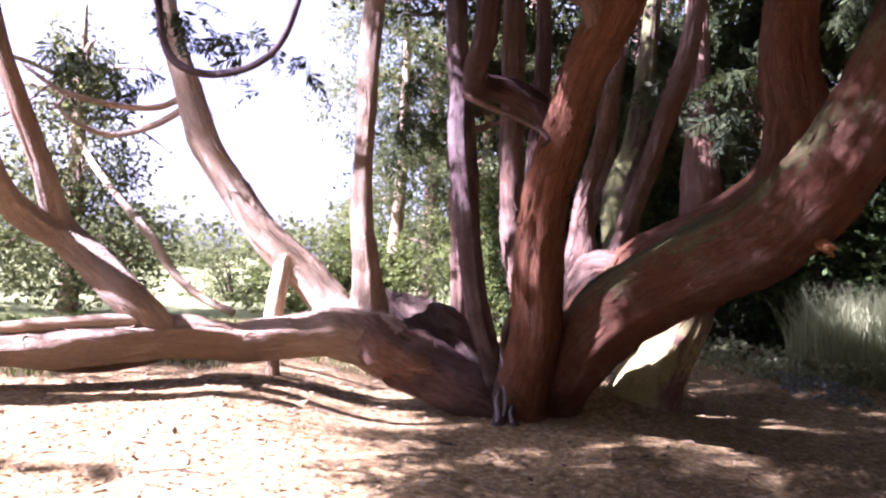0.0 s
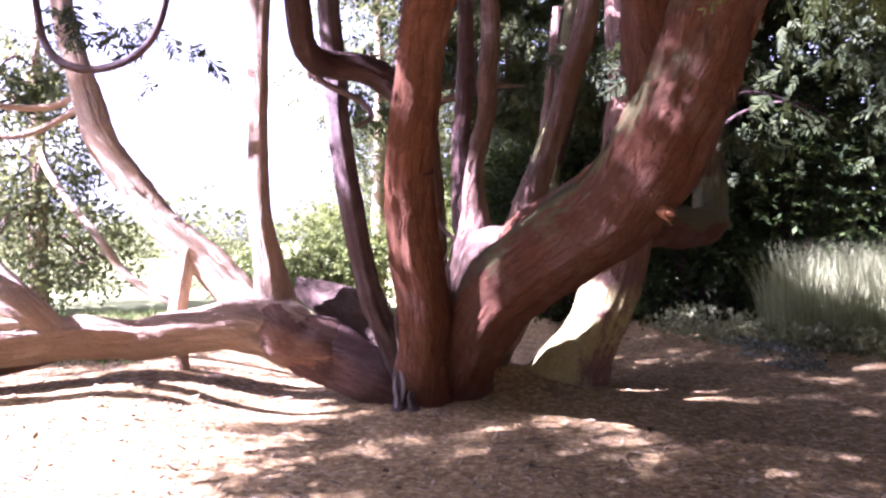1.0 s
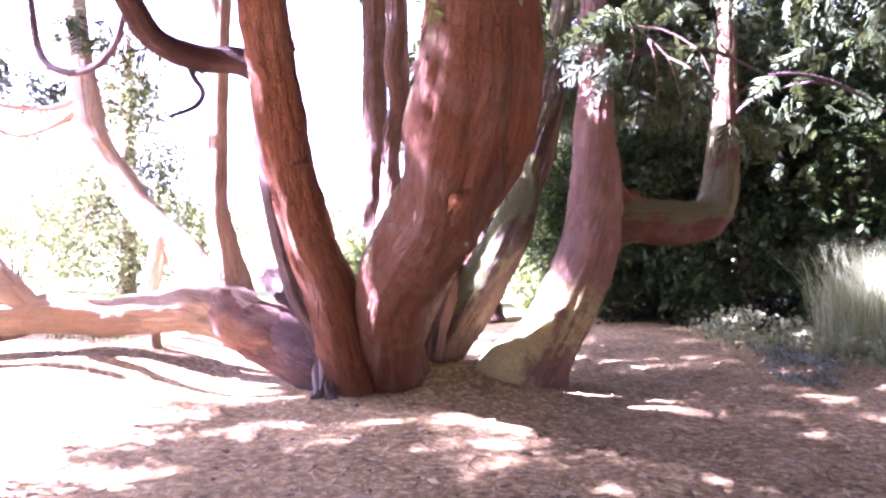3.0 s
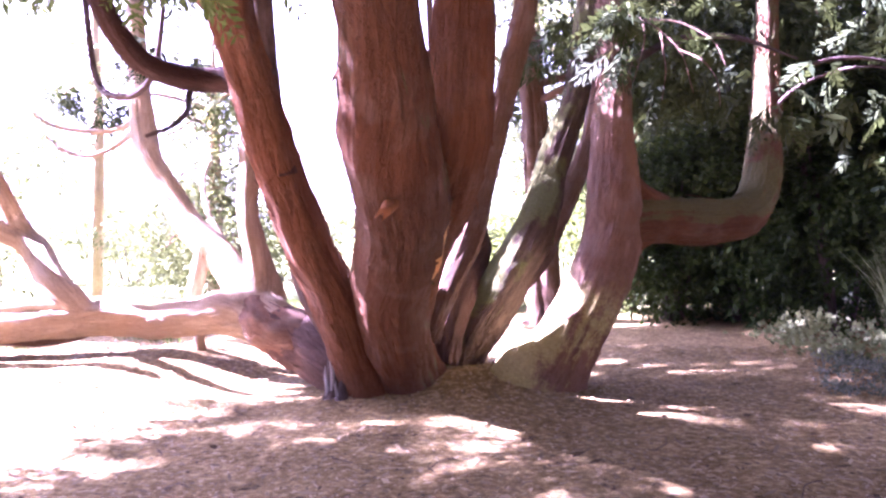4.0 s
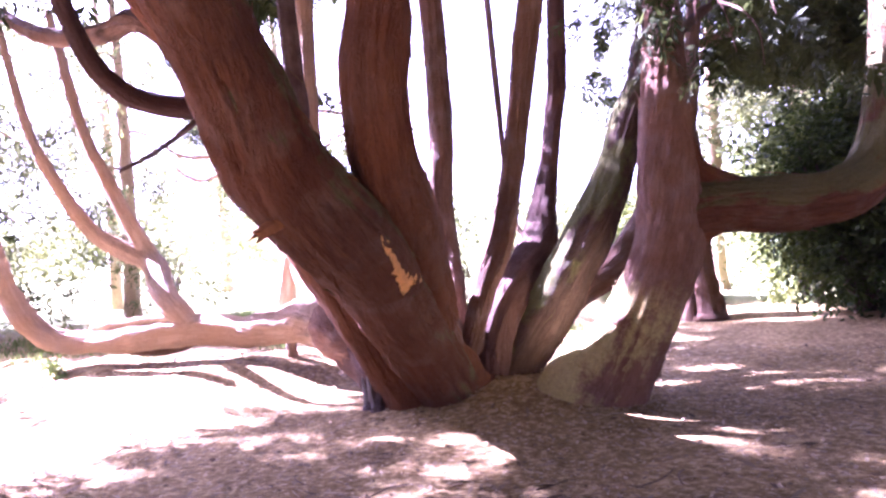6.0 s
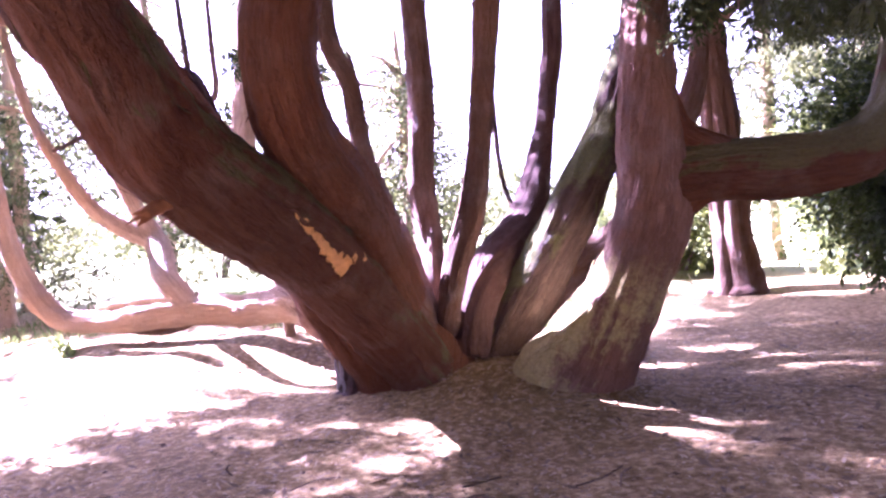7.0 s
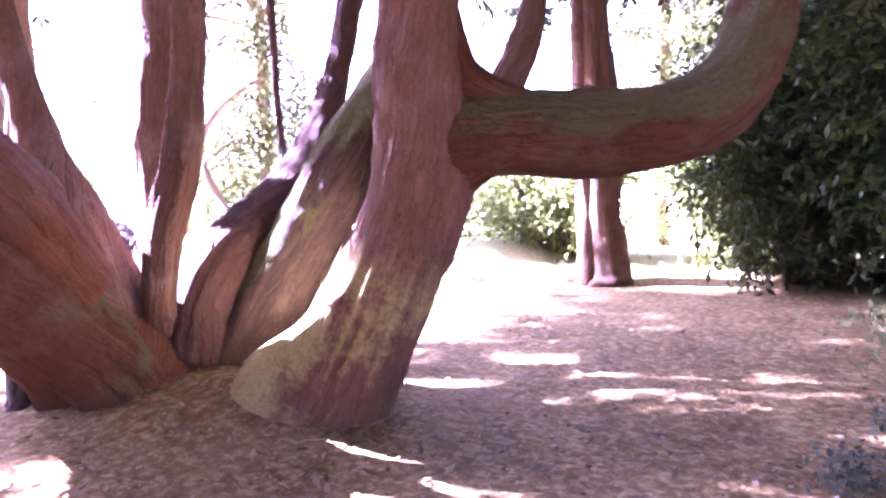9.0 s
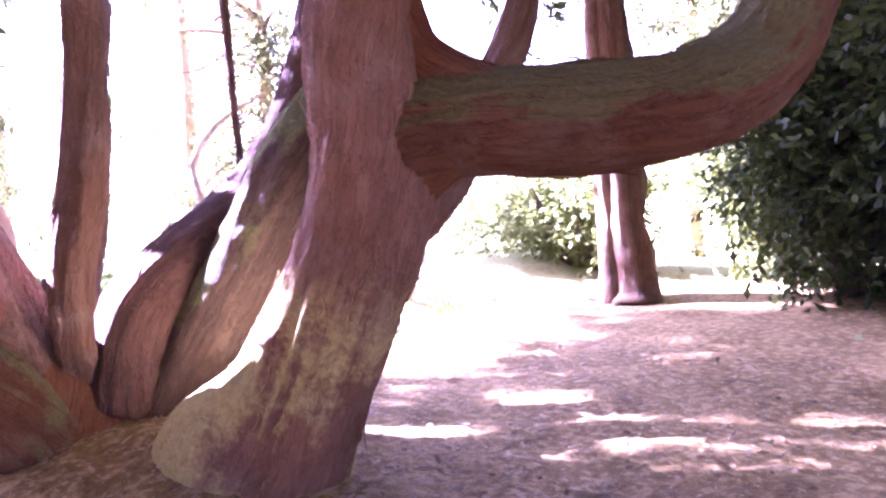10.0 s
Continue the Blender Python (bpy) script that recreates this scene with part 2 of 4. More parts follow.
def limb(name, points, mat, parent, label="", sides=44, step=0.045, flute=0.06, lump=0.09, flare=0.0, seed=0, ragged=0.0, skirt=None):
    """A limb swept along a smooth line, with fluted, lumpy bark, and root flare at its foot; skirt (x, y, reach, height): a buttress spreads that way. uv: metres round, metres along."""
    line = curve_through(points, step)
    rng = np.random.default_rng(seed + 11)
    way = np.gradient(line[:, :3], axis=0)
    way /= np.linalg.norm(way, axis=1)[:, None]
    side = np.cross(way[0], (0.3, 1, 0.2))
    side /= np.linalg.norm(side)
    lobes = [(k, rng.uniform(0, 6.28), rng.uniform(-0.9, 0.9), rng.uniform(0.4, 1.0)) for k in (2, 3, 5, 7)]
    verts, uvs, along = [], [], 0.0
    n = len(line)
    for i in range(n):
        side = side - way[i] * side.dot(way[i])
        side /= np.linalg.norm(side)
        other = np.cross(way[i], side)
        if i:
            along += np.linalg.norm(line[i, :3] - line[i - 1, :3])
        r = line[i, 3]
        spread = 1 + flare * math.exp(-along / 0.22)
        for k in range(sides + 1):
            a = 6.28318 * (k % sides) / sides
            s = sum(w / (1 + 0.25 * m) * math.sin(m * a + ph + turn * along) for m, ph, turn, w in lobes)
            ray = math.cos(a) * side + math.sin(a) * other
            at = line[i, :3] + r * ray
            f = noise.noise(Vector(at * 2.6) + Vector((seed, 0, 0)))
            g = noise.noise(Vector(at * 8.0) + Vector((0, seed, 0)))
            ridge = noise.noise(Vector((math.cos(a) * 5 * r / 0.15, math.sin(a) * 5 * r / 0.15, along * 0.9 + seed)))
            cut = noise.noise(Vector((math.cos(a) * 9 * r / 0.15, math.sin(a) * 9 * r / 0.15, along * 1.6 - seed)))
            rr = r * spread * (1 + flute * s + lump * f) + min(r, 0.2) * (0.05 * g + 0.12 * ridge + 0.07 * (abs(cut) - 0.3))
            if flare:
                rr += r * flare * 0.5 * max(0, math.sin(5 * a + lobes[0][1])) * math.exp(-along / 0.3)
            if skirt:
                rr += skirt[2] * max(0.0, ray[0] * skirt[0] + ray[1] * skirt[1]) ** 4 * min(1.0, max(0.0, (skirt[3] - line[i, 2]) / (skirt[3] - 0.16))) ** 1.5 * (1 + 0.4 * f)
            if ragged and i > n - 8:
                rr *= 1 - ragged * abs(noise.noise(Vector((a * 3, seed, i))))
            verts.append(tuple(line[i, :3] + rr * ray + (way[i] * ragged * 0.3 * noise.noise(Vector((math.cos(a) * 3, math.sin(a) * 3, seed))) if ragged and i == n - 1 else 0)))
            uvs.append((a / 6.28318 * 6.28318 * max(r, 0.05), along))
    w = sides + 1
    faces = [(i * w + k, i * w + k + 1, (i + 1) * w + k + 1, (i + 1) * w + k) for i in range(n - 1) for k in range(sides)]
    for i, flip in ((0, True), (n - 1, False)):
        verts.append(tuple(line[i, :3]))
        uvs.append((0, 0))
        c = len(verts) - 1
        faces += [((c, i * w + k + 1, i * w + k) if flip else (c, i * w + k, i * w + k + 1)) for k in range(sides)]
    return link_mesh(name, verts, faces, mat, parent, label, True, uvs)


def diamonds(base, tip, across):
    """Leaf-shaped quads from arrays of base, tip and half-width vectors."""
    m = base * 0.45 + tip * 0.55
    v = np.stack([base, m + across, tip, m - across], axis=1).reshape(-1, 3)
    return v, np.arange(len(v)).reshape(-1, 4)


def unit(a):
    return a / (np.linalg.norm(a, axis=-1, keepdims=True) + 1e-9)


def in_spots(spots, rng, loose=0.2):
    """Points in ellipsoids (x, y, z, rx, ry, rz, count), denser towards their shells and broken into clumps."""
    out = []
    for x, y, z, rx, ry, rz, count in spots:
        clumps = unit(rng.normal(size=(max(4, count // 45), 3))) * rng.uniform(0.35, 1.0, (max(4, count // 45), 1)) ** 0.6
        pick = clumps[rng.integers(0, len(clumps), count)] + rng.normal(size=(count, 3)) * loose
        out.append(np.array((x, y, z)) + pick * np.array((rx, ry, rz)))
    return np.vstack(out)


def leaf_cloud(name, spots, size, mat, parent=None, label="", seed=0, droop=0.3, narrow=0.3):
    rng = np.random.default_rng(seed)
    base = in_spots(spots, rng)
    n = len(base)
    way = unit(rng.normal(size=(n, 3)) + np.array((0, 0, -droop)))
    length = size * rng.uniform(0.6, 1.35, (n, 1))
    across = unit(np.cross(way, rng.normal(size=(n, 3)))) * length * narrow
    v, f = diamonds(base, base + way * length, across)
    return link_mesh(name, v.tolist(), f.tolist(), mat, parent, label, False)


# places left open to the sun in the added sprays (x, y, z, radius): on limbs, and flecks on the soil
LIMB_LIGHT = [(7.6, 9.8, 0.8, 0.6), (8.5, 10.4, 1.0, 1.1), (9.8, 11.2, 1.0, 1.1), (8.2, 9.2, 0.7, 0.5), (2.82, 3.95, 2.35, 0.1), (2.3, 5.5, 1.45, 0.05), (1.87, 6.45, 1.8, 0.15), (2.0, 6.25, 1.5, 0.15), (2.2, 7.1, 1.4, 0.15), (2.3, 7.85, 1.2, 0.15), (2.62, 7.38, 0.38, 0.35), (2.75, 7.55, 0.5, 0.4), (2.95, 7.6, 0.9, 0.35), (2.5, 7.95, 1.3, 0.12), (2.64, 8.1, 1.75, 0.06), (1.2, 5.5, 1.9, 0.12), (1.3, 6.0, 1.3, 0.12), (1.3, 5.6, 2.5, 0.12), (1.83, 6.5, 1.75, 0.15), (1.83, 6.42, 2.2, 0.12), (1.91, 6.2, 2.75, 0.06), (1.86, 8.68, 2.15, 0.2), (1.87, 8.88, 2.75, 0.15), (1.92, 8.95, 3.4, 0.12), (2.75, 8.4, 2.05, 0.1), (2.9, 8.58, 2.6, 0.2), (3.05, 8.64, 3.1, 0.15), (2.48, 7.08, 2.0, 0.12), (2.65, 7.02, 2.6, 0.15)]
FLECKS = [(3.17, 7.3, 0.17), (4.22, 8.38, 0.06), (4.2, 7.68, 0.06), (3.84, 7.96, 0.11), (4.06, 6.0, 0.02), (4.62, 6.55, 0.02), (4.95, 7.05, 0.0), (2.9, 5.63, 0.14), (3.27, 5.28, 0.1), (4.11, 5.11, 0.06), (4.42, 4.96, 0.03), (1.5, 5.75, 0.26), (1.92, 5.4, 0.1), (2.9, 8.48, 0.11), (3.15, 8.6, 0.09), (3.38, 8.68, 0.11), (3.9, 6.92, 0.11), (3.68, 6.8, 0.09), (4.1, 7.02, 0.1), (3.34, 9.46, 0.13), (4.72, 8.67, 0.0), (3.12, 9.36, 0.05), (4.39, 7.5, 0.06), (3.15, 7.08, 0.06), (2.2, 6.2, 0.04), (2.6, 5.96, 0.03), (3.0, 6.3, 0.02), (3.5, 7.0, 0.02), (3.4, 6.2, 0.01), (2.9, 6.0, 0.04), (3.3, 5.85, 0.02), (2.4, 6.5, 0.02), (3.6, 6.45, 0.01), (2.0, 5.9, 0.03)]
STRIPE = [(2.33 + 0.152 * k, 9.45 + 0.13 * k, 0.02) for k in range(11)]
dapple = random.Random(5)
DAPPLES = [(dapple.uniform(2.9, 5.0), dapple.uniform(4.3, 6.3), dapple.uniform(-0.04, 0.02)) for k in range(16)]
OPENINGS = LIMB_LIGHT + [(x, y, 0, r) for x, y, r in FLECKS + STRIPE + DAPPLES]


def shaded(x, y):
    """Whether the soil at x, y is meant to lie in the added sprays' shade."""
    if y > 13.2 and x < 4.5:
        return False
    if y < 9.3:
        if 6.45 < y < 7.4 and x > 0.95:
            return True
        return x > 1.35 + 0.25 * math.sin(2.1 * y) and not (x < 3.1 and 7.4 < y < 8.05) and not (x > 6.4 and y > 8.3)
    return x > (2.05 + 0.5 * (y - 9.3) if y < 11 else 2.9 - 1.2 * (y - 11)) and not (x > 6.4 and y < 12.6)


def frond_cloud(name, spots, size, mat, parent=None, label="", seed=0, pairs=9, droop=0.9, loose=0.2, gaps=None, margin=0.17):
    """Flat drooping sprays: a stalk with tapering side twigs on both sides."""
    rng = np.random.default_rng(seed)
    base = in_spots(spots, rng, loose)
    if gaps:  # openings between the boughs
        side = sun_way.cross(Vector((0, 0, 1))).normalized()
        rise = sun_way.cross(side)
        keep = [noise.noise(Vector((side.dot(p), rise.dot(p), seed)) * gaps[0]) + 0.5 * noise.noise(Vector((side.dot(p), rise.dot(p), seed + 9)) * gaps[0] * 2.3) < gaps[1] for p in map(Vector, base)]
        base = base[np.array(keep)]
    if parent is cedar:
        toward = np.array(sun_way)
        for x, y, z, r in OPENINGS:
            off = base + np.array(parent.location) - np.array((x, y, z))
            off = off - np.outer(off @ toward, toward)
            base, off = base[(np.linalg.norm(off, axis=1) > r + margin) | (rng.uniform(size=len(base)) < (0.16 if x < 4.2 or z > 0 else 0.34 if x < 4.7 else 0.6))], None
    n = len(base)
    way = unit(rng.normal(size=(n, 3)) * np.array((1, 1, 0.4)) + np.array((0, 0, -droop)))
    flat = unit(np.cross(way, rng.normal(size=(n, 3))))
    length = size * rng.uniform(0.6, 1.3, (n, 1))
    parts = [diamonds(base, base + way * length, flat * length * 0.02)[0]]
    for k in range(pairs):
        u = (k + 0.6) / pairs
        for sign in (-1, 1):
            foot = base + way * length * u + np.array((0, 0, -0.12)) * length * u * u
            out = unit(way * 0.75 + sign * flat + rng.normal(size=(n, 3)) * 0.25 + np.array((0, 0, -0.25)))
            reach = length * 0.42 * (1 - 0.72 * u) * rng.uniform(0.7, 1.2, (n, 1))
            parts.append(diamonds(foot, foot + out * reach, unit(np.cross(out, np.cross(way, flat))) * reach * 0.14)[0])
    v = np.vstack(parts)
    return link_mesh(name, v.tolist(), np.arange(len(v)).reshape(-1, 4).tolist(), mat, parent, label, False)


def blades(name, boxes, height, mat, seed=0, width=0.008, label="", category="", lean=0.35):
    """Grass or reeds: bent tapering blades over patches (x, y, rx, ry, count)."""
    rng = np.random.default_rng(seed)
    base = []
    for x, y, rx, ry, count in boxes:
        p = unit(rng.normal(size=(count, 2))) * rng.uniform(0, 1, (count, 1)) ** 0.6
        spot = np.c_[x + p[:, 0] * rx, y + p[:, 1] * ry]
        base.append(np.c_[spot, [ground_height(a, b) - 0.02 for a, b in spot]])
    base = np.vstack(base)
    n = len(base)
    h = height * rng.uniform(0.5, 1.25, (n, 1))
    tilt = rng.normal(size=(n, 3)) * lean * np.array((1, 1, 0))
    mid = base + np.array((0, 0, 1)) * h * 0.55 + tilt * h * 0.3
    tip = base + np.array((0, 0, 1)) * h + tilt * h
    a = rng.uniform(0, 6.28, n)
    side = np.c_[np.cos(a), np.sin(a), np.zeros(n)] * width * rng.uniform(0.6, 1.4, (n, 1))
    v = np.stack([base - side, base + side, mid + side * 0.8, mid - side * 0.8, tip], axis=1).reshape(-1, 3)
    k = np.arange(n)[:, None] * 5
    faces = (k + np.array([[0, 1, 2, 3]])).tolist() + (k + np.array([[3, 2, 4]])).tolist()
    ob = link_mesh(name, v.tolist(), faces, mat, None, label, False)
    return tagged(ob, label, category, kind="stuff")


def empty(name, at, label, category, group=""):
    ob = new(name)
    ob.location = at
    return tagged(ob, label, category, group)


# ---- ground ----
def ground_height(x, y):
    d = math.hypot(x - 1.7, y - 7.1)
    h = 0.05 * math.exp(-(d / 1.0) ** 2)
    h += 0.2 * math.exp(-((x - 2.15) ** 2 + (y - 7.6) ** 2) / 0.85 ** 2)  # the raised root plate
    h += 0.05 * math.exp(-((x - 2.55) ** 2 + (y - 7.3) ** 2) / 0.3 ** 2)  # soil banked against the buttress
    h += 0.035 * noise.noise(Vector((x * 0.5, y * 0.5, 0))) + 0.02 * noise.noise(Vector((x * 1.7, y * 1.7, 3)))
    u, v = min(1, max(0, (0.4 - x) / 1.6)), min(1, max(0, (y - 4.4) / 1.7))
    h += 0.3 * u * u * (3 - 2 * u) * v * v * (3 - 2 * v)  # the ground rises beneath the low limb
    if d < 14:
        h += 0.012 * noise.noise(Vector((x * 6, y * 6, 7)))
    return h - 0.02


def ground():
    def axis(middle, near):
        inner = np.arange(-near, near + 0.001, 0.09)
        outer = near + np.cumsum(0.12 * 1.17 ** np.arange(48))
        return middle + np.concatenate([-outer[::-1], inner, outer])
    xs, ys = axis(2.5, 6.5), axis(6.0, 7.0)
    verts = [(x, y, ground_height(x, y)) for y in ys for x in xs]
    w = len(xs)
    faces = [(j * w + i, j * w + i + 1, (j + 1) * w + i + 1, (j + 1) * w + i) for j in range(len(ys) - 1) for i in range(w - 1)]
    tagged(link_mesh("ground", verts, faces, SOIL), "reddish needle-littered soil that turns to sunlit grass", "ground", kind="structure")


ground()

# ---- the many-stemmed cedar ----
cedar = empty("cedar_tree", (1.7, 7.0, 0), "old many-stemmed red cedar with sprawling low limbs on bare soil", "tree")


def cedar_limb(name, points, mat, label="", **more):
    at = cedar.location
    return limb(name, [(x - at.x, y - at.y, z - at.z, r) for x, y, z, r in points], mat, cedar, label, **more)


cedar_limb("limb_foot", [(1.25, 6.83, 0.06, 0.2), (0.77, 7.0, 0.32, 0.255), (0.45, 7.1, 0.46, 0.28), (0.25, 7.13, 0.54, 0.262), (0.05, 7.16, 0.62, 0.2), (-0.1, 7.14, 0.66, 0.12)], SHADE_BARK, "foot of the low limb, coloured dark for the shade on it", seed=1, lump=0.26, flute=0.1)
cedar_limb("fallen_limb", [(0.42, 7.1, 0.47, 0.15), (0.22, 7.14, 0.56, 0.258), (0.0, 7.15, 0.65, 0.268), (-0.293, 7.103, 0.694, 0.235), (-0.738, 7.015, 0.664, 0.199), (-1.266, 6.873, 0.627, 0.186), (-1.765, 6.601, 0.658, 0.185), (-2.305, 6.188, 0.603, 0.16), (-2.872, 5.918, 0.588, 0.144), (-3.288, 5.746, 0.611, 0.137), (-3.595, 5.598, 0.756, 0.139), (-3.797, 5.449, 1.098, 0.129), (-3.949, 5.3, 1.799, 0.12), (-4.099, 5.2, 3.199, 0.09)], SUNLIT_BARK, "sunlit limb lying low along the ground", seed=1, lump=0.26, flute=0.1)
# Added sleeve of middle tone, grading the painted sun into the painted shade.
cedar_limb("blend_sleeve", [(0.62, 7.05, 0.39, 0.2), (0.42, 7.1, 0.475, 0.272), (0.2, 7.135, 0.57, 0.276), (0.0, 7.15, 0.65, 0.262), (-0.2, 7.12, 0.68, 0.19)], BROWN, "brown sleeve that softens the colour step from lit limb to shaded foot", seed=4, lump=0.34, flute=0.12)
cedar_limb("stem", [(-0.021, 7.248, 0.7, 0.219), (-0.022, 7.277, 0.9, 0.188), (-0.065, 7.179, 1.3, 0.136), (-0.138, 7.138, 1.741, 0.112), (-0.161, 7.201, 2.291, 0.095), (-0.147, 7.194, 2.85, 0.095), (-0.149, 7.202, 3.4, 0.099), (-0.094, 7.188, 4.4, 0.1), (0.002, 7.192, 6.5, 0.06)], SUNLIT_BARK, "slim upright stem on the low limb", seed=2)
cedar_limb("leaning_limb", [(-0.2, 7.307, 0.75, 0.199), (-0.63, 7.441, 1.21, 0.178), (-1.057, 7.422, 1.581, 0.167), (-1.374, 7.416, 2.009, 0.152), (-1.688, 7.43, 2.449, 0.143), (-1.932, 7.603, 3.012, 0.134), (-2.253, 7.891, 3.801, 0.117), (-2.579, 8.195, 5.001, 0.099), (-2.887, 8.397, 6.5, 0.059)], SUNLIT_PALE_BARK, "leaning limb with a broken stub, coloured light for the sun on it", seed=3)
cedar_limb("prop_stub", [(-0.95, 7.2, 0.62, 0.09), (-0.92, 7.28, 1.0, 0.085), (-0.85, 7.36, 1.42, 0.1)], SUNLIT_PALE_BARK, seed=4)
cedar_limb("forked_limb", [(-1.75, 6.55, 0.7, 0.14), (-2.08, 6.45, 1.05, 0.15), (-2.6, 6.62, 1.45, 0.14), (-2.88, 6.4, 1.64, 0.12), (-2.95, 6.1, 1.86, 0.1), (-2.98, 5.8, 2.3, 0.08), (-3.05, 5.5, 3.0, 0.06), (-3.15, 5.35, 3.9, 0.045), (-3.3, 5.2, 5.2, 0.02)], SUNLIT_BARK, seed=5)
cedar_limb("forked_limb", [(-2.443, 6.603, 1.36, 0.11), (-2.688, 6.605, 1.601, 0.11), (-2.766, 6.419, 2.031, 0.091), (-2.928, 6.259, 2.581, 0.081), (-3.06, 6.084, 3.18, 0.07), (-3.294, 5.902, 4.6, 0.05)], SUNLIT_BARK, seed=6)
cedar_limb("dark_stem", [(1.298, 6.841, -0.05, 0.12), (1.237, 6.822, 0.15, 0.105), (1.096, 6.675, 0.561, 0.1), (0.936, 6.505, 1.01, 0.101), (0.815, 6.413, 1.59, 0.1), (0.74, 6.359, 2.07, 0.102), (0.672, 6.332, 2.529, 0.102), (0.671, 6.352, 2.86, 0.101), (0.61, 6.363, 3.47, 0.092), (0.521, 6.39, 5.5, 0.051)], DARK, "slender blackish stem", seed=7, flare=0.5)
cedar_limb("front_limb", [(1.405, 6.821, -0.048, 0.271), (1.388, 6.695, 0.254, 0.231), (1.4, 6.246, 0.868, 0.218), (1.309, 5.908, 1.42, 0.208), (1.279, 5.669, 1.822, 0.19), (1.296, 5.404, 2.18, 0.172), (1.337, 5.149, 2.517, 0.158), (1.374, 4.919, 2.813, 0.155), (1.477, 4.582, 3.158, 0.154), (1.497, 4.113, 3.803, 0.132), (1.523, 3.606, 5.001, 0.101), (1.514, 3.404, 6.401, 0.06)], RED, seed=8, flare=0.25)
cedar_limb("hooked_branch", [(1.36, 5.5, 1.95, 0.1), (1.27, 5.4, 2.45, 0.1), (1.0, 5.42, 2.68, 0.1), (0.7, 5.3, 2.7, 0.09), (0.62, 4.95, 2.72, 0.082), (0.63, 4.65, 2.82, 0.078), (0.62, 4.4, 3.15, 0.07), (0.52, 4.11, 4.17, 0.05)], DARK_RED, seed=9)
cedar_limb("side_branch", [(1.38, 4.7, 3.0, 0.09), (1.2, 4.53, 3.15, 0.075), (0.68, 4.61, 3.21, 0.075), (0.1, 4.63, 3.29, 0.075), (-0.47, 4.61, 3.45, 0.07), (-1.02, 4.6, 3.7, 0.06), (-1.8, 4.5, 4.2, 0.03)], GREY_RED, seed=10)
cedar_limb("great_limb", [(1.733, 7.054, -0.047, 0.281), (1.752, 6.807, 0.305, 0.277), (1.833, 6.464, 0.661, 0.293), (2.011, 5.985, 1.087, 0.317), (2.358, 5.402, 1.439, 0.317), (2.612, 4.841, 1.69, 0.294), (2.725, 4.409, 1.981, 0.275), (2.818, 4.166, 2.309, 0.242), (2.867, 3.966, 2.604, 0.222), (2.918, 3.735, 3, 0.219), (3.021, 3.394, 4, 0.19), (3.083, 2.996, 6.5, 0.1)], RED_MOSS, "thickest red limb, mossy along its back", seed=12, flare=0.1, flute=0.04, lump=0.07, sides=64, step=0.035)
cedar_limb("great_fork", [(1.857, 6.629, 0.848, 0.24), (2.162, 6.164, 1.356, 0.246), (2.524, 5.686, 1.672, 0.226), (2.871, 5.137, 2.041, 0.208), (2.947, 5.021, 2.484, 0.208), (2.923, 5.146, 3.047, 0.192), (2.947, 5.13, 4.194, 0.16), (2.897, 5.218, 6.497, 0.08)], RED, seed=13, sides=56)
cedar_limb("shoulder", [(1.82, 6.55, 1.2, 0.16), (1.92, 6.38, 1.4, 0.17), (2.06, 6.2, 1.44, 0.15), (2.22, 6.02, 1.42, 0.11)], GREY_RED, seed=14)
cedar_limb("stem", [(1.657, 7.002, 0.3, 0.24), (1.726, 6.823, 0.8, 0.235), (1.791, 6.647, 1.199, 0.214), (1.831, 6.534, 1.498, 0.163), (1.826, 6.499, 1.747, 0.111), (1.823, 6.427, 2.082, 0.079), (1.919, 6.299, 2.532, 0.071), (1.91, 6.161, 2.802, 0.076), (1.937, 6.108, 3.137, 0.072), (1.905, 6.002, 4.198, 0.061), (1.903, 5.901, 5.999, 0.03)], GREY_RED, seed=15)
cedar_limb("stem", [(1.72, 7.198, 0, 0.14), (1.739, 7.156, 0.5, 0.11), (1.598, 7.272, 0.95, 0.115), (1.45, 7.416, 1.3, 0.121), (1.37, 7.462, 1.8, 0.123), (1.343, 7.573, 2.51, 0.121), (1.335, 7.589, 3.17, 0.121), (1.307, 7.622, 4.5, 0.1), (1.304, 7.683, 6.8, 0.05)], GREY_RED, seed=16)
cedar_limb("stem", [(1.699, 7.396, 0, 0.17), (1.799, 7.214, 0.42, 0.12), (1.947, 7.097, 0.66, 0.099), (2.142, 7.048, 1.07, 0.103), (2.345, 7.073, 1.488, 0.108), (2.48, 7.077, 1.989, 0.095), (2.628, 7.023, 2.506, 0.091), (2.762, 6.981, 2.998, 0.103), (2.95, 6.898, 3.799, 0.089), (3.13, 6.798, 5.999, 0.04)], GREY_RED, seed=17)
cedar_limb("mossy_limb", [(1.883, 7.539, 0.02, 0.23), (2.09, 7.694, 0.43, 0.245), (2.43, 7.897, 1.0, 0.24), (2.71, 8.055, 1.585, 0.2), (2.769, 8.443, 2.099, 0.178), (2.888, 8.576, 2.548, 0.164), (3.054, 8.643, 3.098, 0.14), (3.198, 8.718, 4.499, 0.1), (3.299, 8.811, 6.5, 0.05)], MOSSY, "thick leaning limb green with moss", seed=18)
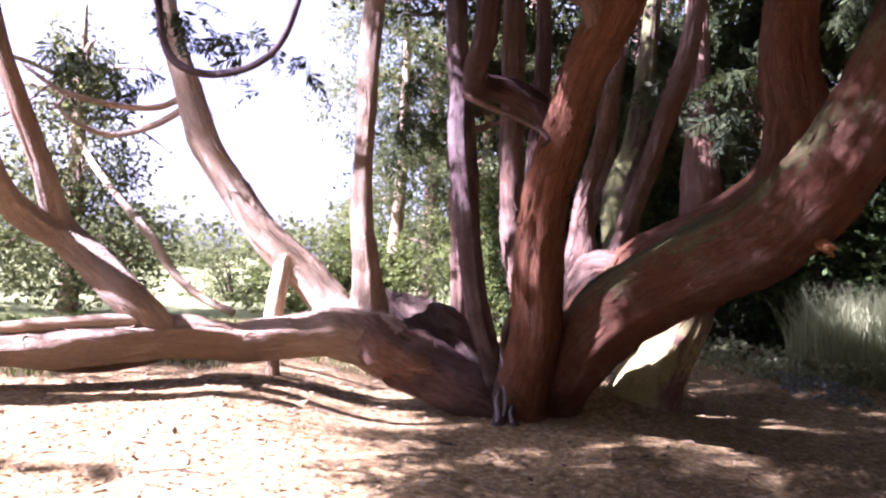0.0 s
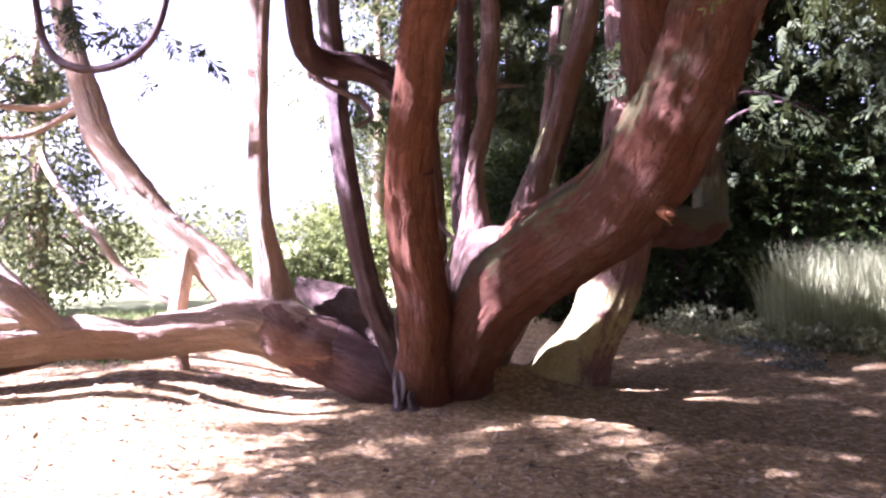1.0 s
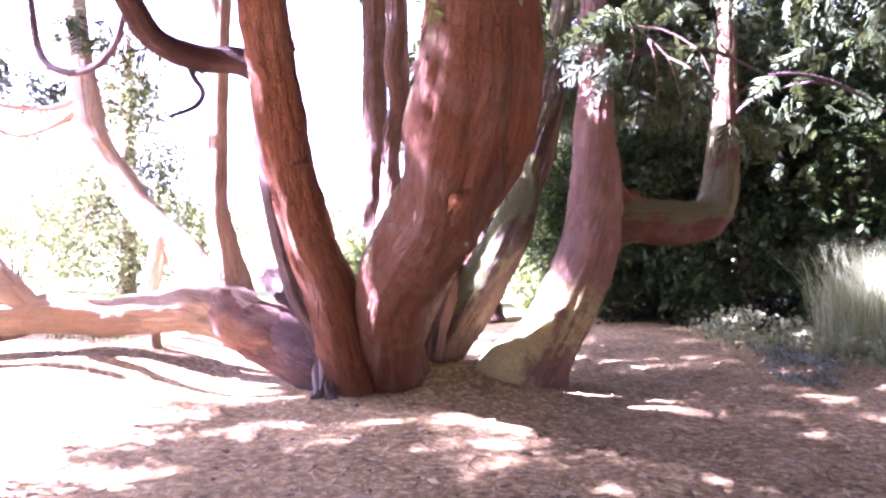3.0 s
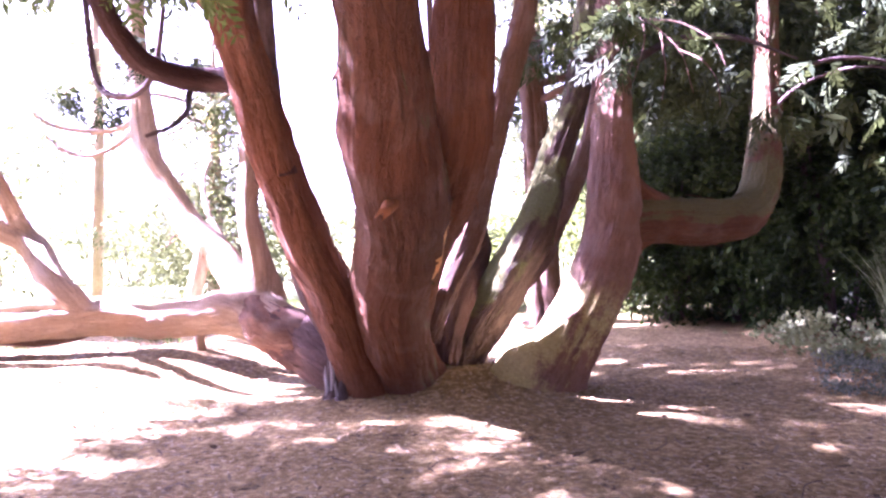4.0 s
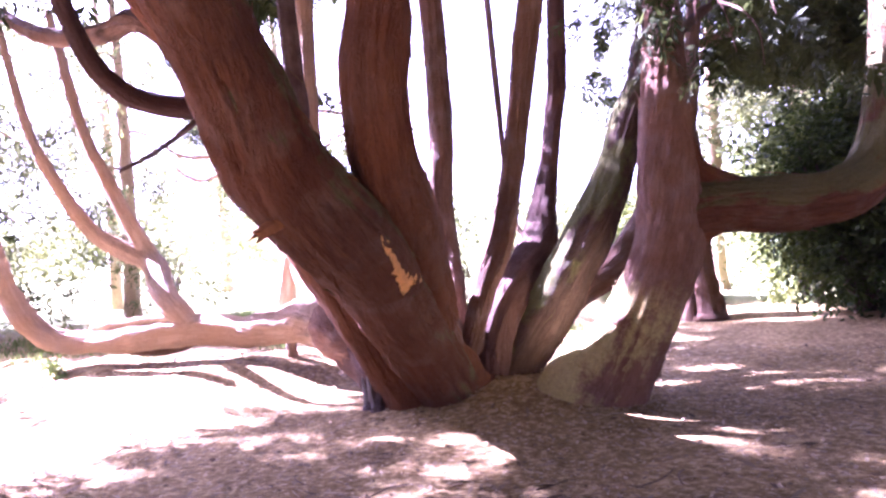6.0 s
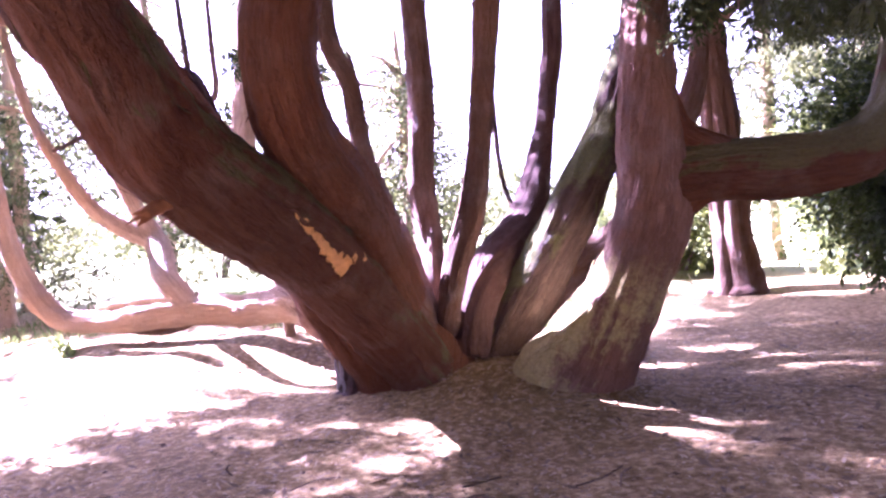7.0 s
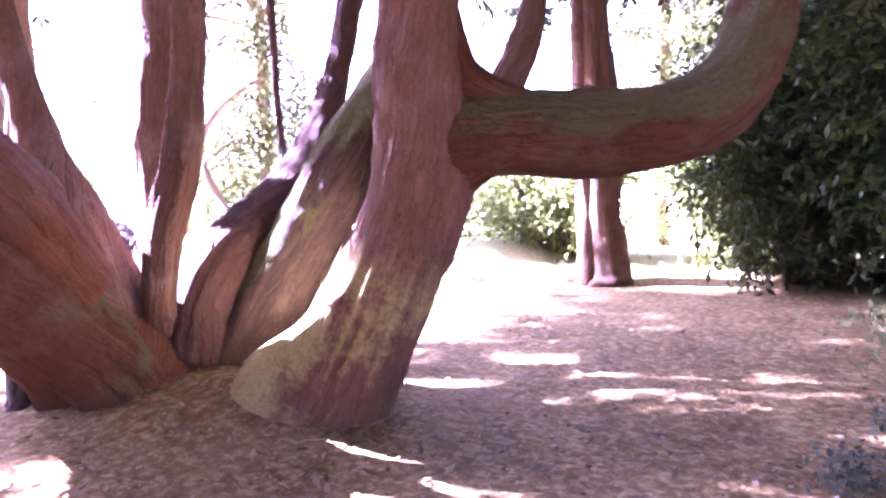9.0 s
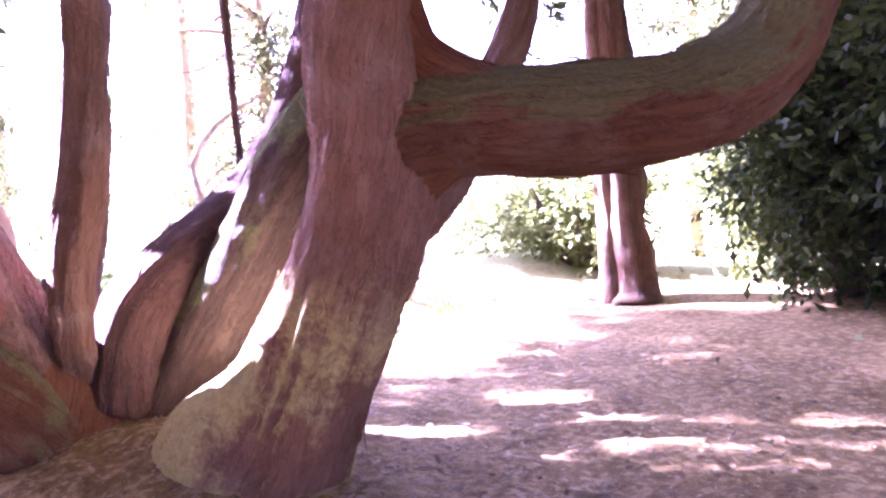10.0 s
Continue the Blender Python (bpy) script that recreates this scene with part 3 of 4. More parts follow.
cedar_limb("bent_limb", [(1.875, 7.338, 0.25, 0.2), (1.938, 7.46, 0.75, 0.23), (1.994, 7.875, 1.1, 0.225), (1.98, 8.2, 1.37, 0.19), (1.877, 8.509, 1.723, 0.14), (1.853, 8.729, 2.225, 0.1), (1.867, 8.867, 2.725, 0.1), (1.917, 8.924, 3.191, 0.106), (1.932, 8.993, 4.497, 0.09), (1.833, 9.1, 6.498, 0.05)], SHADE_BARK, "bent limb that turns upright", seed=19, flute=0.04, lump=0.07)
cedar_limb("low_back_limb", [(1.964, 8.204, 0.499, 0.161), (2.073, 8.657, 0.818, 0.166), (2.365, 9.067, 1.076, 0.167), (2.53, 9.419, 1.45, 0.157), (2.743, 9.651, 2, 0.146), (2.951, 9.75, 2.49, 0.115), (3.051, 9.75, 3, 0.09), (3.2, 9.8, 4.5, 0.06)], GREY_RED, seed=20)
cedar_limb("outer_trunk", [(2.956, 7.618, -0.083, 0.305), (3.048, 7.673, 0.256, 0.277), (3.308, 7.774, 0.86, 0.282), (3.503, 7.859, 1.432, 0.286), (3.531, 7.791, 1.949, 0.239), (3.514, 7.867, 2.488, 0.194), (3.531, 7.918, 3.099, 0.153), (3.488, 7.981, 3.7, 0.129), (3.463, 8.091, 5, 0.1), (3.408, 8.195, 6.8, 0.05)], YELLOW_FOOT, "outer trunk with a yellow lichened foot", seed=21, skirt=(-0.77, -0.64, 0.36, 1.0), flare=0.05, flute=0.035, lump=0.06, sides=64, step=0.035)
cedar_limb("horizontal_arm", [(3.463, 7.876, 1.487, 0.221), (3.642, 7.934, 1.578, 0.226), (3.947, 8.085, 1.61, 0.218), (4.277, 8.275, 1.588, 0.218), (4.656, 8.518, 1.628, 0.207), (4.822, 8.825, 1.794, 0.196), (4.906, 9.013, 2.098, 0.18), (4.936, 9.117, 2.495, 0.16), (4.958, 9.199, 3.197, 0.13), (5.005, 9.299, 5.498, 0.06)], RED_MOSS, "thick arm that runs level and turns upright", seed=22, flute=0.04, lump=0.07, sides=56)
cedar_limb("arm_collar", [(3.3, 7.85, 0.8, 0.12), (3.46, 7.92, 1.15, 0.15), (3.64, 7.97, 1.42, 0.16), (3.93, 8.12, 1.58, 0.15), (4.25, 8.33, 1.62, 0.1)], RED, seed=27, sides=48)
cedar_limb("arm_collar", [(3.5, 7.95, 2.6, 0.1), (3.56, 7.96, 2.2, 0.13), (3.68, 7.99, 1.92, 0.12), (3.95, 8.13, 1.74, 0.12), (4.2, 8.3, 1.7, 0.08)], RED, seed=28, sides=40)
cedar_limb("dead_stub", [(1.25, 7.35, 0.25, 0.2), (0.95, 7.48, 0.58, 0.19), (0.7, 7.55, 0.72, 0.2), (0.5, 7.6, 0.85, 0.17), (0.3, 7.66, 0.95, 0.15), (0.12, 7.68, 1.02, 0.1)], DEAD, "hollow broken stub of dead wood", seed=23, ragged=0.6, lump=0.55, flute=0.16)
cedar_limb("root", [(1.16, 6.5, -0.04, 0.07), (1.19, 6.55, 0.12, 0.055), (1.17, 6.56, 0.3, 0.05), (1.2, 6.55, 0.55, 0.045), (1.17, 6.47, 0.8, 0.035), (1.21, 6.4, 1.05, 0.016)], DARK, "dark root at the foot, beside thin silver strips", seed=35, sides=20, lump=0.5, flute=0.2)
cedar_limb("root", [(1.3, 6.44, -0.04, 0.06), (1.27, 6.52, 0.1, 0.045), (1.29, 6.54, 0.25, 0.03), (1.26, 6.52, 0.42, 0.014)], DARK, seed=40, sides=18, lump=0.5, flute=0.2)
for k, (x, y, z, h) in enumerate([(1.13, 6.47, 0.02, 0.3), (1.19, 6.47, 0.1, 0.42), (1.16, 6.5, 0.45, 0.3), (1.25, 6.44, 0.0, 0.2), (1.2, 6.45, 0.62, 0.34)]):
    cedar_limb("silver_strip", [(x, y, z, 0.008), (x + 0.015, y + 0.005, z + 0.3 * h, 0.017), (x - 0.005, y + 0.01, z + 0.7 * h, 0.014), (x + 0.01, y - 0.01, z + h, 0.004)], SILVER, "" if k else "thin silver-grey strip", seed=41 + k, sides=10, lump=0.4, step=0.03)
cedar_limb("under_branch", [(-1.65, 6.6, 0.58, 0.06), (-1.95, 6.52, 0.46, 0.05), (-2.3, 6.36, 0.41, 0.04), (-2.6, 6.15, 0.45, 0.03), (-2.9, 5.98, 0.56, 0.02)], GREY_RED, seed=25, sides=14)
cedar_limb("prop", [(-0.92, 7.3, 0.62, 0.07), (-0.92, 7.32, 0.45, 0.055), (-0.93, 7.33, 0.2, 0.08)], SUNLIT_BARK, "short stub that props the low limb", seed=36, sides=16)
cedar_limb("bark_slab", [(-1.9, 6.42, 0.8, 0.04), (-2.1, 6.3, 0.81, 0.055), (-2.5, 6.1, 0.78, 0.055), (-2.85, 5.93, 0.75, 0.04)], SUNLIT_PALE_BARK, "loose slab of bark on the low limb", seed=37, sides=14)
cedar_limb("knob", [(2.74, 4.5, 1.75, 0.07), (2.74, 4.4, 1.66, 0.05), (2.75, 4.28, 1.6, 0.035)], TORN, "small torn orange-brown knob", seed=29, sides=14, step=0.02, ragged=0.5)
cedar_limb("hanging_branch", [(0.6, 5.36, 2.64, 0.028), (0.75, 5.15, 2.52, 0.022), (0.98, 4.85, 2.36, 0.019), (1.06, 4.6, 2.22, 0.016), (0.98, 4.45, 2.14, 0.012)], GREY_RED, seed=30, sides=12)
cedar_limb("looped_branch", [(-2.2, 7.0, 4.6, 0.03), (-2.1, 7.0, 3.75, 0.035), (-2.02, 7.0, 3.3, 0.038), (-1.85, 7.0, 3.1, 0.04), (-1.55, 7.0, 3.05, 0.04), (-1.15, 6.85, 3.14, 0.035), (-0.88, 6.7, 3.4, 0.03), (-0.7, 6.6, 4.0, 0.02)], DARK, seed=31, sides=12)
cedar_limb("arched_branch", [(-1.96, 7.62, 2.98, 0.035), (-2.2, 7.55, 2.82, 0.032), (-2.6, 7.5, 2.8, 0.03), (-3.05, 7.35, 2.88, 0.026), (-3.4, 7.3, 3.1, 0.015)], SUNLIT_PALE_BARK, seed=32, sides=12)
cedar_limb("arched_branch", [(-1.9, 7.6, 2.88, 0.035), (-2.25, 7.55, 2.63, 0.034), (-2.6, 7.45, 2.5, 0.03), (-2.9, 7.35, 2.58, 0.026), (-3.1, 7.3, 2.75, 0.015)], SUNLIT_PALE_BARK, seed=33, sides=12)
cedar_limb("thin_stem", [(1.97, 8.15, 1.3, 0.03), (1.62, 8.36, 1.62, 0.024), (1.5, 8.42, 2.0, 0.026), (1.48, 8.42, 2.7, 0.034), (1.46, 8.4, 3.4, 0.04), (1.4, 8.4, 5.0, 0.03)], GREY_RED, "thin bare upright shoot", seed=39, sides=14)
cedar_limb("trunk_base", [(1.65, 7.2, -0.15, 0.4), (1.68, 7.15, 0.05, 0.36), (1.7, 7.05, 0.3, 0.28), (1.75, 6.9, 0.55, 0.18)], RED, seed=26, flare=0.3, sides=44, step=0.03)

for k, (a, b, c, d) in enumerate([((3.51, 7.79, 3.57), (3.83, 7.6, 3.44), (4.15, 7.47, 3.1), (4.27, 7.41, 2.7)), ((3.83, 7.6, 3.44), (4.15, 7.63, 3.38), (4.43, 7.55, 3.17), (4.54, 7.47, 2.91)), ((3.99, 7.53, 3.29), (4.02, 7.34, 3.1), (4.05, 7.25, 2.87), (4.02, 7.22, 2.62)), ((4.15, 7.47, 3.1), (4.34, 7.38, 2.97), (4.46, 7.31, 2.78), (4.49, 7.28, 2.54)), ((3.83, 7.6, 3.44), (3.86, 7.44, 3.22), (3.83, 7.34, 3.02), (3.77, 7.31, 2.81))]):
    cedar_limb("twig", [(*a, 0.012), (*b, 0.009), (*c, 0.006), (*d, 0.003)], GREY_RED, "bare drooping twig" if k == 0 else "", seed=600 + k, sides=7, step=0.05)
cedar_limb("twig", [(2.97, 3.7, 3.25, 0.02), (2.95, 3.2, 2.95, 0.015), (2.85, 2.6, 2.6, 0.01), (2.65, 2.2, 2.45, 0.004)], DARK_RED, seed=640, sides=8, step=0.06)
for k, line in enumerate([[(4.95, 9.2, 3.0, 0.028), (5.6, 9.6, 3.35, 0.022), (6.4, 10.0, 3.3, 0.016), (7.2, 10.3, 2.85, 0.007)], [(4.93, 9.15, 2.7, 0.025), (5.3, 9.0, 3.0, 0.02), (5.9, 8.9, 3.1, 0.014), (6.6, 9.0, 2.8, 0.006)], [(3.47, 8.0, 3.0, 0.045), (4.0, 8.2, 3.35, 0.035), (4.6, 8.4, 3.4, 0.025), (5.2, 8.5, 3.15, 0.01)]]):
    cedar_limb("branch", line, DARK, seed=620 + k, sides=12)


def patch_on(name, ob, path, width, mat, label, lift=0.004, seed=0):
    """A bare patch on a limb: its own faces near a line, split fine and lifted off the bark."""
    me = ob.data
    line = curve_through([(x - at.x, y - at.y, z - at.z, w) for (x, y, z), w in zip(path, width)], 0.02)
    verts, faces = [], []
    for poly in me.polygons:
        if len(poly.vertices) != 4 or np.linalg.norm(line[:, :3] - np.array(poly.center), axis=1).min() > 0.16:
            continue
        c = [me.vertices[i].co + me.vertices[i].normal * lift for i in poly.vertices]
        k = 5
        for i in range(k):
            for j in range(k):
                quad = [c[0].lerp(c[1], u / k).lerp(c[3].lerp(c[2], u / k), v / k) for u, v in ((i, j), (i + 1, j), (i + 1, j + 1), (i, j + 1))]
                mid = np.array((quad[0] + quad[2]) / 2)
                d = np.linalg.norm(line[:, :3] - mid, axis=1)
                n = d.argmin()
                if d[n] < line[n, 3] * (1 + 0.9 * noise.noise(Vector(mid * 22) + Vector((seed, 0, 0)))):
                    b = len(verts)
                    verts += [tuple(q) for q in quad]
                    faces.append((b, b + 1, b + 2, b + 3))
    return link_mesh(name, verts, faces, mat, cedar, label)


def loose_bark(ob, count, seed):
    """Strips of bark that peel away from a limb, lifted at one end."""
    rng = np.random.default_rng(seed)
    me = ob.data
    polys = [p for p in me.polygons if len(p.vertices) == 4]
    verts, faces, uvs = [], [], []
    for k in rng.integers(0, len(polys), count):
        p = polys[k]
        if p.center.z > 3.6:
            continue
        a, b, c, d = (me.vertices[i].co for i in p.vertices)
        way = ((d - a) + (c - b)).normalized() * rng.choice((-1, 1))
        side = way.cross(p.normal).normalized()
        length, width, lift = rng.uniform(0.05, 0.22), rng.uniform(0.006, 0.02), rng.uniform(0.006, 0.035)
        first = len(verts)
        for j in range(5):
            u = j / 4
            mid = p.center + way * length * u + p.normal * (0.004 + lift * u * u) + side * 0.02 * math.sin(3 * u + k)
            w = width * (1 - 0.75 * u ** 2)
            for sign, high in ((-1, 0.0), (0, 0.004), (1, 0.0)):
                verts.append(tuple(mid + side * sign * w + p.normal * high))
                uvs.append((k * 0.37 + sign * w, u * length + k * 0.11))
        faces += [(first + j * 3 + i, first + j * 3 + i + 1, first + j * 3 + i + 4, first + j * 3 + i + 3) for j in range(4) for i in range(2)]
    strips = link_mesh("loose_bark", verts, faces, me.materials[0], ob, "", True, uvs)
    tagged(strips, "thin peeling strips of bark", kind="stuff")


for k, (name, count) in enumerate([("front_limb", 260), ("great_limb", 420), ("great_fork", 260), ("outer_trunk", 260), ("horizontal_arm", 200), ("stem.001", 120), ("stem.002", 200), ("stem.003", 200), ("mossy_limb", 160), ("bent_limb", 120), ("fallen_limb", 160), ("limb_foot", 80), ("leaning_limb", 120)]):
    loose_bark(bpy.data.objects[name], count, 500 + k)

at = cedar.location
great = bpy.data.objects["great_limb"]
patch_on("wound", great, [(2.819, 5.123, 1.548), (2.7, 5.323, 1.407), (2.611, 5.496, 1.273), (2.53, 5.64, 1.215), (2.51, 5.72, 1.26)], (0.018, 0.03, 0.045, 0.065, 0.03), WOUND, "fresh orange strip where bark was torn off", seed=1)
patch_on("wound", great, [(2.45, 5.85, 1.225), (2.44, 5.88, 1.235)], (0.028, 0.028), WOUND, "small fresh orange scar", seed=2)

outer = bpy.data.objects["outer_trunk"]
patch_on("torn_strip", outer, [(3.3, 7.42, 0.05), (3.36, 7.46, 0.25), (3.44, 7.52, 0.5)], (0.05, 0.045, 0.02), TORN, "bare brown strip at the foot", seed=5)

# crown sprays
at = cedar.location


def cedar_spots(spots):
    return [(x - at.x, y - at.y, z - at.z, rx, ry, rz, n) for x, y, z, rx, ry, rz, n in spots]


frond_cloud("foliage", cedar_spots([(4.3, 8.2, 3.6, 0.9, 0.8, 0.6, 190), (5.4, 9.4, 3.5, 0.9, 0.8, 0.6, 100), (6.3, 10.0, 3.3, 1.1, 0.9, 0.9, 170), (7.4, 10.4, 3.2, 1.1, 0.9, 0.9, 150), (3.5, 7.75, 3.35, 0.45, 0.4, 0.35, 60), (4.9, 8.6, 4.0, 0.9, 0.7, 0.5, 200), (5.6, 9.6, 4.3, 1.2, 0.8, 0.6, 220), (6.8, 9.4, 4.4, 1.0, 0.8, 0.6, 200), (3.2, 11.4, 4.0, 0.8, 0.6, 0.6, 90), (4.0, 12.0, 3.9, 0.8, 0.6, 0.6, 100), (3.0, 12.8, 3.8, 0.9, 0.6, 0.7, 120), (5.9, 8.3, 3.35, 0.9, 0.7, 0.7, 190), (7.0, 8.9, 3.35, 0.9, 0.8, 0.8, 190), (6.2, 7.3, 3.8, 0.8, 0.6, 0.5, 120), (5.6, 11.2, 4.0, 2.0, 0.9, 1.0, 260), (3.9, 10.6, 3.9, 0.9, 0.6, 0.6, 90), (4.6, 10.9, 3.7, 0.7, 0.5, 0.6, 80), (8.4, 9.6, 3.4, 1.0, 1.0, 0.8, 110), (4.9, 8.3, 2.95, 0.5, 0.35, 0.4, 110), (5.5, 8.6, 2.9, 0.6, 0.4, 0.45, 120), (4.2, 7.9, 3.0, 0.4, 0.3, 0.3, 60), (5.4, 9.2, 4.8, 1.5, 1.0, 0.35, 300), (4.3, 8.8, 5.0, 1.0, 0.9, 0.3, 180)]), 0.40, CEDAR_LEAF, cedar, "dark drooping sprays of scale leaves", seed=1)
frond_cloud("foliage", cedar_spots([(2.7, 2.35, 2.42, 0.32, 0.24, 0.08, 60), (2.95, 2.55, 2.5, 0.25, 0.2, 0.08, 40), (3.1, 3.6, 3.1, 0.2, 0.2, 0.12, 16)]), 0.26, GRASS_LEAF, cedar, "fresh green sprays on the great limb", seed=9, pairs=11)
frond_cloud("foliage", cedar_spots([(-0.5, 4.6, 3.75, 0.7, 0.4, 0.4, 45), (0.4, 4.3, 4.0, 0.5, 0.4, 0.3, 30), (-1.5, 7.2, 3.7, 0.6, 0.4, 0.3, 24), (-2.0, 7.9, 3.5, 0.9, 0.4, 0.4, 45), (-2.8, 7.9, 3.3, 0.6, 0.4, 0.3, 30), (-1.0, 7.8, 3.3, 0.4, 0.3, 0.3, 16), (-1.2, 4.5, 3.9, 0.5, 0.4, 0.4, 30)]), 0.36, CEDAR_LEAF, cedar, "thin sprays against the sky", seed=5)
# The crowns below are unseen, added to shade and dapple tree and soil.
frond_cloud("crown", cedar_spots([(-4.4, 3.68, 5.3, 0.9, 0.8, 0.5, 520), (-3.2, 4.19, 5.4, 1, 0.7, 0.5, 520), (-4.3, 1.78, 5.3, 1.3, 1.3, 0.5, 620), (-2, 3.39, 5.5, 1.3, 1.1, 0.5, 700), (-2, 1.39, 5.5, 1.6, 1.4, 0.6, 850), (-3.2, -0.61, 5.4, 2, 1.4, 0.6, 750), (0.2, 0.19, 5.6, 2, 1.6, 0.6, 850), (0.2, 3.21, 5.8, 1.6, 1.5, 0.6, 900), (2.2, 2.41, 6, 1.8, 1.7, 0.7, 800), (0.6, 5.21, 6, 1.2, 0.8, 0.5, 450), (-0.4, 4.49, 5.6, 0.8, 0.5, 0.3, 260), (-1.3, 5.61, 5.6, 0.7, 0.5, 0.3, 300), (-0.2, 5.69, 5.8, 0.8, 0.6, 0.3, 300), (0.3, 7.43, 6.3, 0.7, 0.5, 0.3, 240)]), 0.6, CEDAR_LEAF, cedar, "unseen high sprays, added to cast shade", seed=2, loose=0.28, gaps=(1.7, 0.14))
frond_cloud("crown", cedar_spots([(-4, 4.89, 5.2, 0.4, 0.22, 0.3, 200), (-3.3, 5.12, 5.2, 0.4, 0.22, 0.3, 200), (-2.6, 5.38, 5.2, 0.4, 0.22, 0.3, 200), (-2.1, 5.57, 5.2, 0.3, 0.15, 0.3, 110), (1.05, 8.1, 6.3, 0.6, 0.5, 0.3, 220), (0.6, 8.0, 6.0, 0.5, 0.4, 0.3, 160), (-4.55, 5.22, 5.2, 0.3, 0.16, 0.3, 150), (-4.2, 9.55, 6.6, 0.8, 0.3, 0.3, 230), (-4.6, 10.2, 6.6, 0.6, 0.25, 0.3, 150), (-2.8, 9.3, 6.6, 0.6, 0.35, 0.3, 160), (-0.65, 6.65, 5.6, 0.45, 0.35, 0.3, 230), (0.25, 6.9, 5.6, 0.4, 0.3, 0.3, 180), (-1.3, 6.42, 5.6, 0.35, 0.3, 0.25, 130), (-1.78, 4.75, 5.6, 0.4, 0.28, 0.2, 60), (-1.6, 4.45, 5.6, 0.3, 0.15, 0.2, 30)]), 0.45, CEDAR_LEAF, cedar, "unseen sprays, added to shade single limbs", seed=7)
frond_cloud("crown", cedar_spots([(-3, 8.51, 5.8, 1, 0.9, 0.5, 420), (-1.4, 8.31, 5.9, 1.2, 1, 0.5, 520), (0.2, 8.12, 6.2, 1.3, 1.1, 0.6, 620), (-2.6, 10.95, 6.6, 1.2, 1.2, 0.6, 600), (-0.4, 11.17, 7, 1.6, 1.4, 0.7, 900), (-2, 13.43, 8, 1.8, 1.4, 0.7, 900), (0.4, 13.87, 8.4, 1.9, 1.5, 0.8, 1000), (1.6, 10.21, 7.4, 1.8, 1.6, 0.8, 900)]), 0.65, CEDAR_LEAF, cedar, "unseen high sprays, added to cast shade", seed=4, loose=0.28, gaps=(1.0, 0.18))
frond_cloud("crown", cedar_spots([(3.6, 12.87, 8.4, 2.4, 2, 1, 1500), (6.8, 12.87, 8.4, 2.8, 2.4, 1.1, 1700)]), 0.75, CEDAR_LEAF, cedar, "unseen high sprays, added to cast shade", seed=3, loose=0.3, gaps=(1.0, 0.2))
frond_cloud("crown", cedar_spots([(2.2, 0.4, 9.0, 2.2, 2.2, 0.5, 900), (2.6, 4.6, 9.4, 2.2, 2.2, 0.5, 900), (6.0, 1.2, 9.0, 2.2, 2.4, 0.5, 900), (6.2, 5.4, 9.2, 2.2, 2.2, 0.5, 900), (4.2, 8.6, 9.6, 2.2, 2.0, 0.5, 800), (7.6, 9.0, 9.4, 2.0, 2.0, 0.5, 800), (4.2, 2.8, 9.8, 2.4, 2.4, 0.5, 800)]), 1.1, CEDAR_LEAF, cedar, "unseen top sprays, added to cut skylight", seed=8, loose=0.32)
frond_cloud("crown", cedar_spots([(-2, 12.07, 8.4, 1.6, 1.2, 0.6, 900), (0.2, 12.47, 8.6, 1.6, 1.2, 0.6, 900), (-0.6, 14.09, 8.8, 1.6, 1.2, 0.6, 800), (1.6, 14.09, 9, 1.6, 1.4, 0.6, 800), (2.6, 11.87, 8.6, 1.6, 1.4, 0.6, 800), (0.2, 10.64, 8.2, 1.6, 1.1, 0.6, 800), (-1.8, 10.23, 8, 1.4, 1.1, 0.6, 700), (2.6, 9.89, 8.8, 1.6, 1.2, 0.6, 700)]), 0.8, CEDAR_LEAF, cedar, "unseen high sprays, added to cast shade", seed=6, loose=0.3)

def shade_layer(name, label, seed, count, size, x_range, y_range, z_range):
    """Unseen sprays added high up to shade the soil, open where the sun comes through."""
    rng = np.random.default_rng(seed)
    spots = []
    while len(spots) < count:
        x, y, z = rng.uniform(*x_range), rng.uniform(*y_range), rng.uniform(*z_range)
        if shaded(x, y) or rng.uniform() < 0.03:
            p = Vector((x, y, 0)) + sun_way * (z / sun_way.z)
            spots.append((*p, 0.12, 0.12, 0.08, 1))
    return frond_cloud(name, cedar_spots(spots), size, CEDAR_LEAF, cedar, label, seed=seed, pairs=7, droop=0.5, margin=0.1)


shade_layer("crown", "unseen closed layer of sprays, added to shade the soil", 12, 10000, 0.42, (-1.0, 8.0), (1.0, 15.0), (7.3, 9.2))

# ---- behind and around ----
def backing_tree(at, height, trunk_r, spots, leaf, size, mat, label, seed, name="background_tree", leaning=0.0, branches=5, flute=0.06, sides=20):
    t = empty(name, (at[0], at[1], 0), label, "tree")
    limb("trunk", [(0, 0, -0.1, trunk_r * 1.5), (0, 0, 0.25, trunk_r * 1.15), (leaning * 0.4, 0, height * 0.3, trunk_r), (leaning, 0, height * 0.65, trunk_r * 0.75), (leaning * 1.2, 0, height, trunk_r * 0.2)], mat, t, seed=seed, sides=sides, step=0.12, flare=0.3, flute=flute, lump=0.05 + flute)
    rng = np.random.default_rng(seed)
    for k in range(branches):
        a, h = rng.uniform(0, 6.28), height * rng.uniform(0.45, 0.85)
        d = rng.uniform(1.2, 2.2)
        limb("branch", [(leaning * 0.6, 0, h, trunk_r * 0.35), (d * 0.5 * math.cos(a), d * 0.5 * math.sin(a), h + 0.25, trunk_r * 0.25), (d * math.cos(a), d * math.sin(a), h + 0.2, trunk_r * 0.1)], mat, t, seed=seed + k, sides=8, step=0.15)
    leaf_cloud("crown", spots, size, leaf, t, seed=seed)
    return t


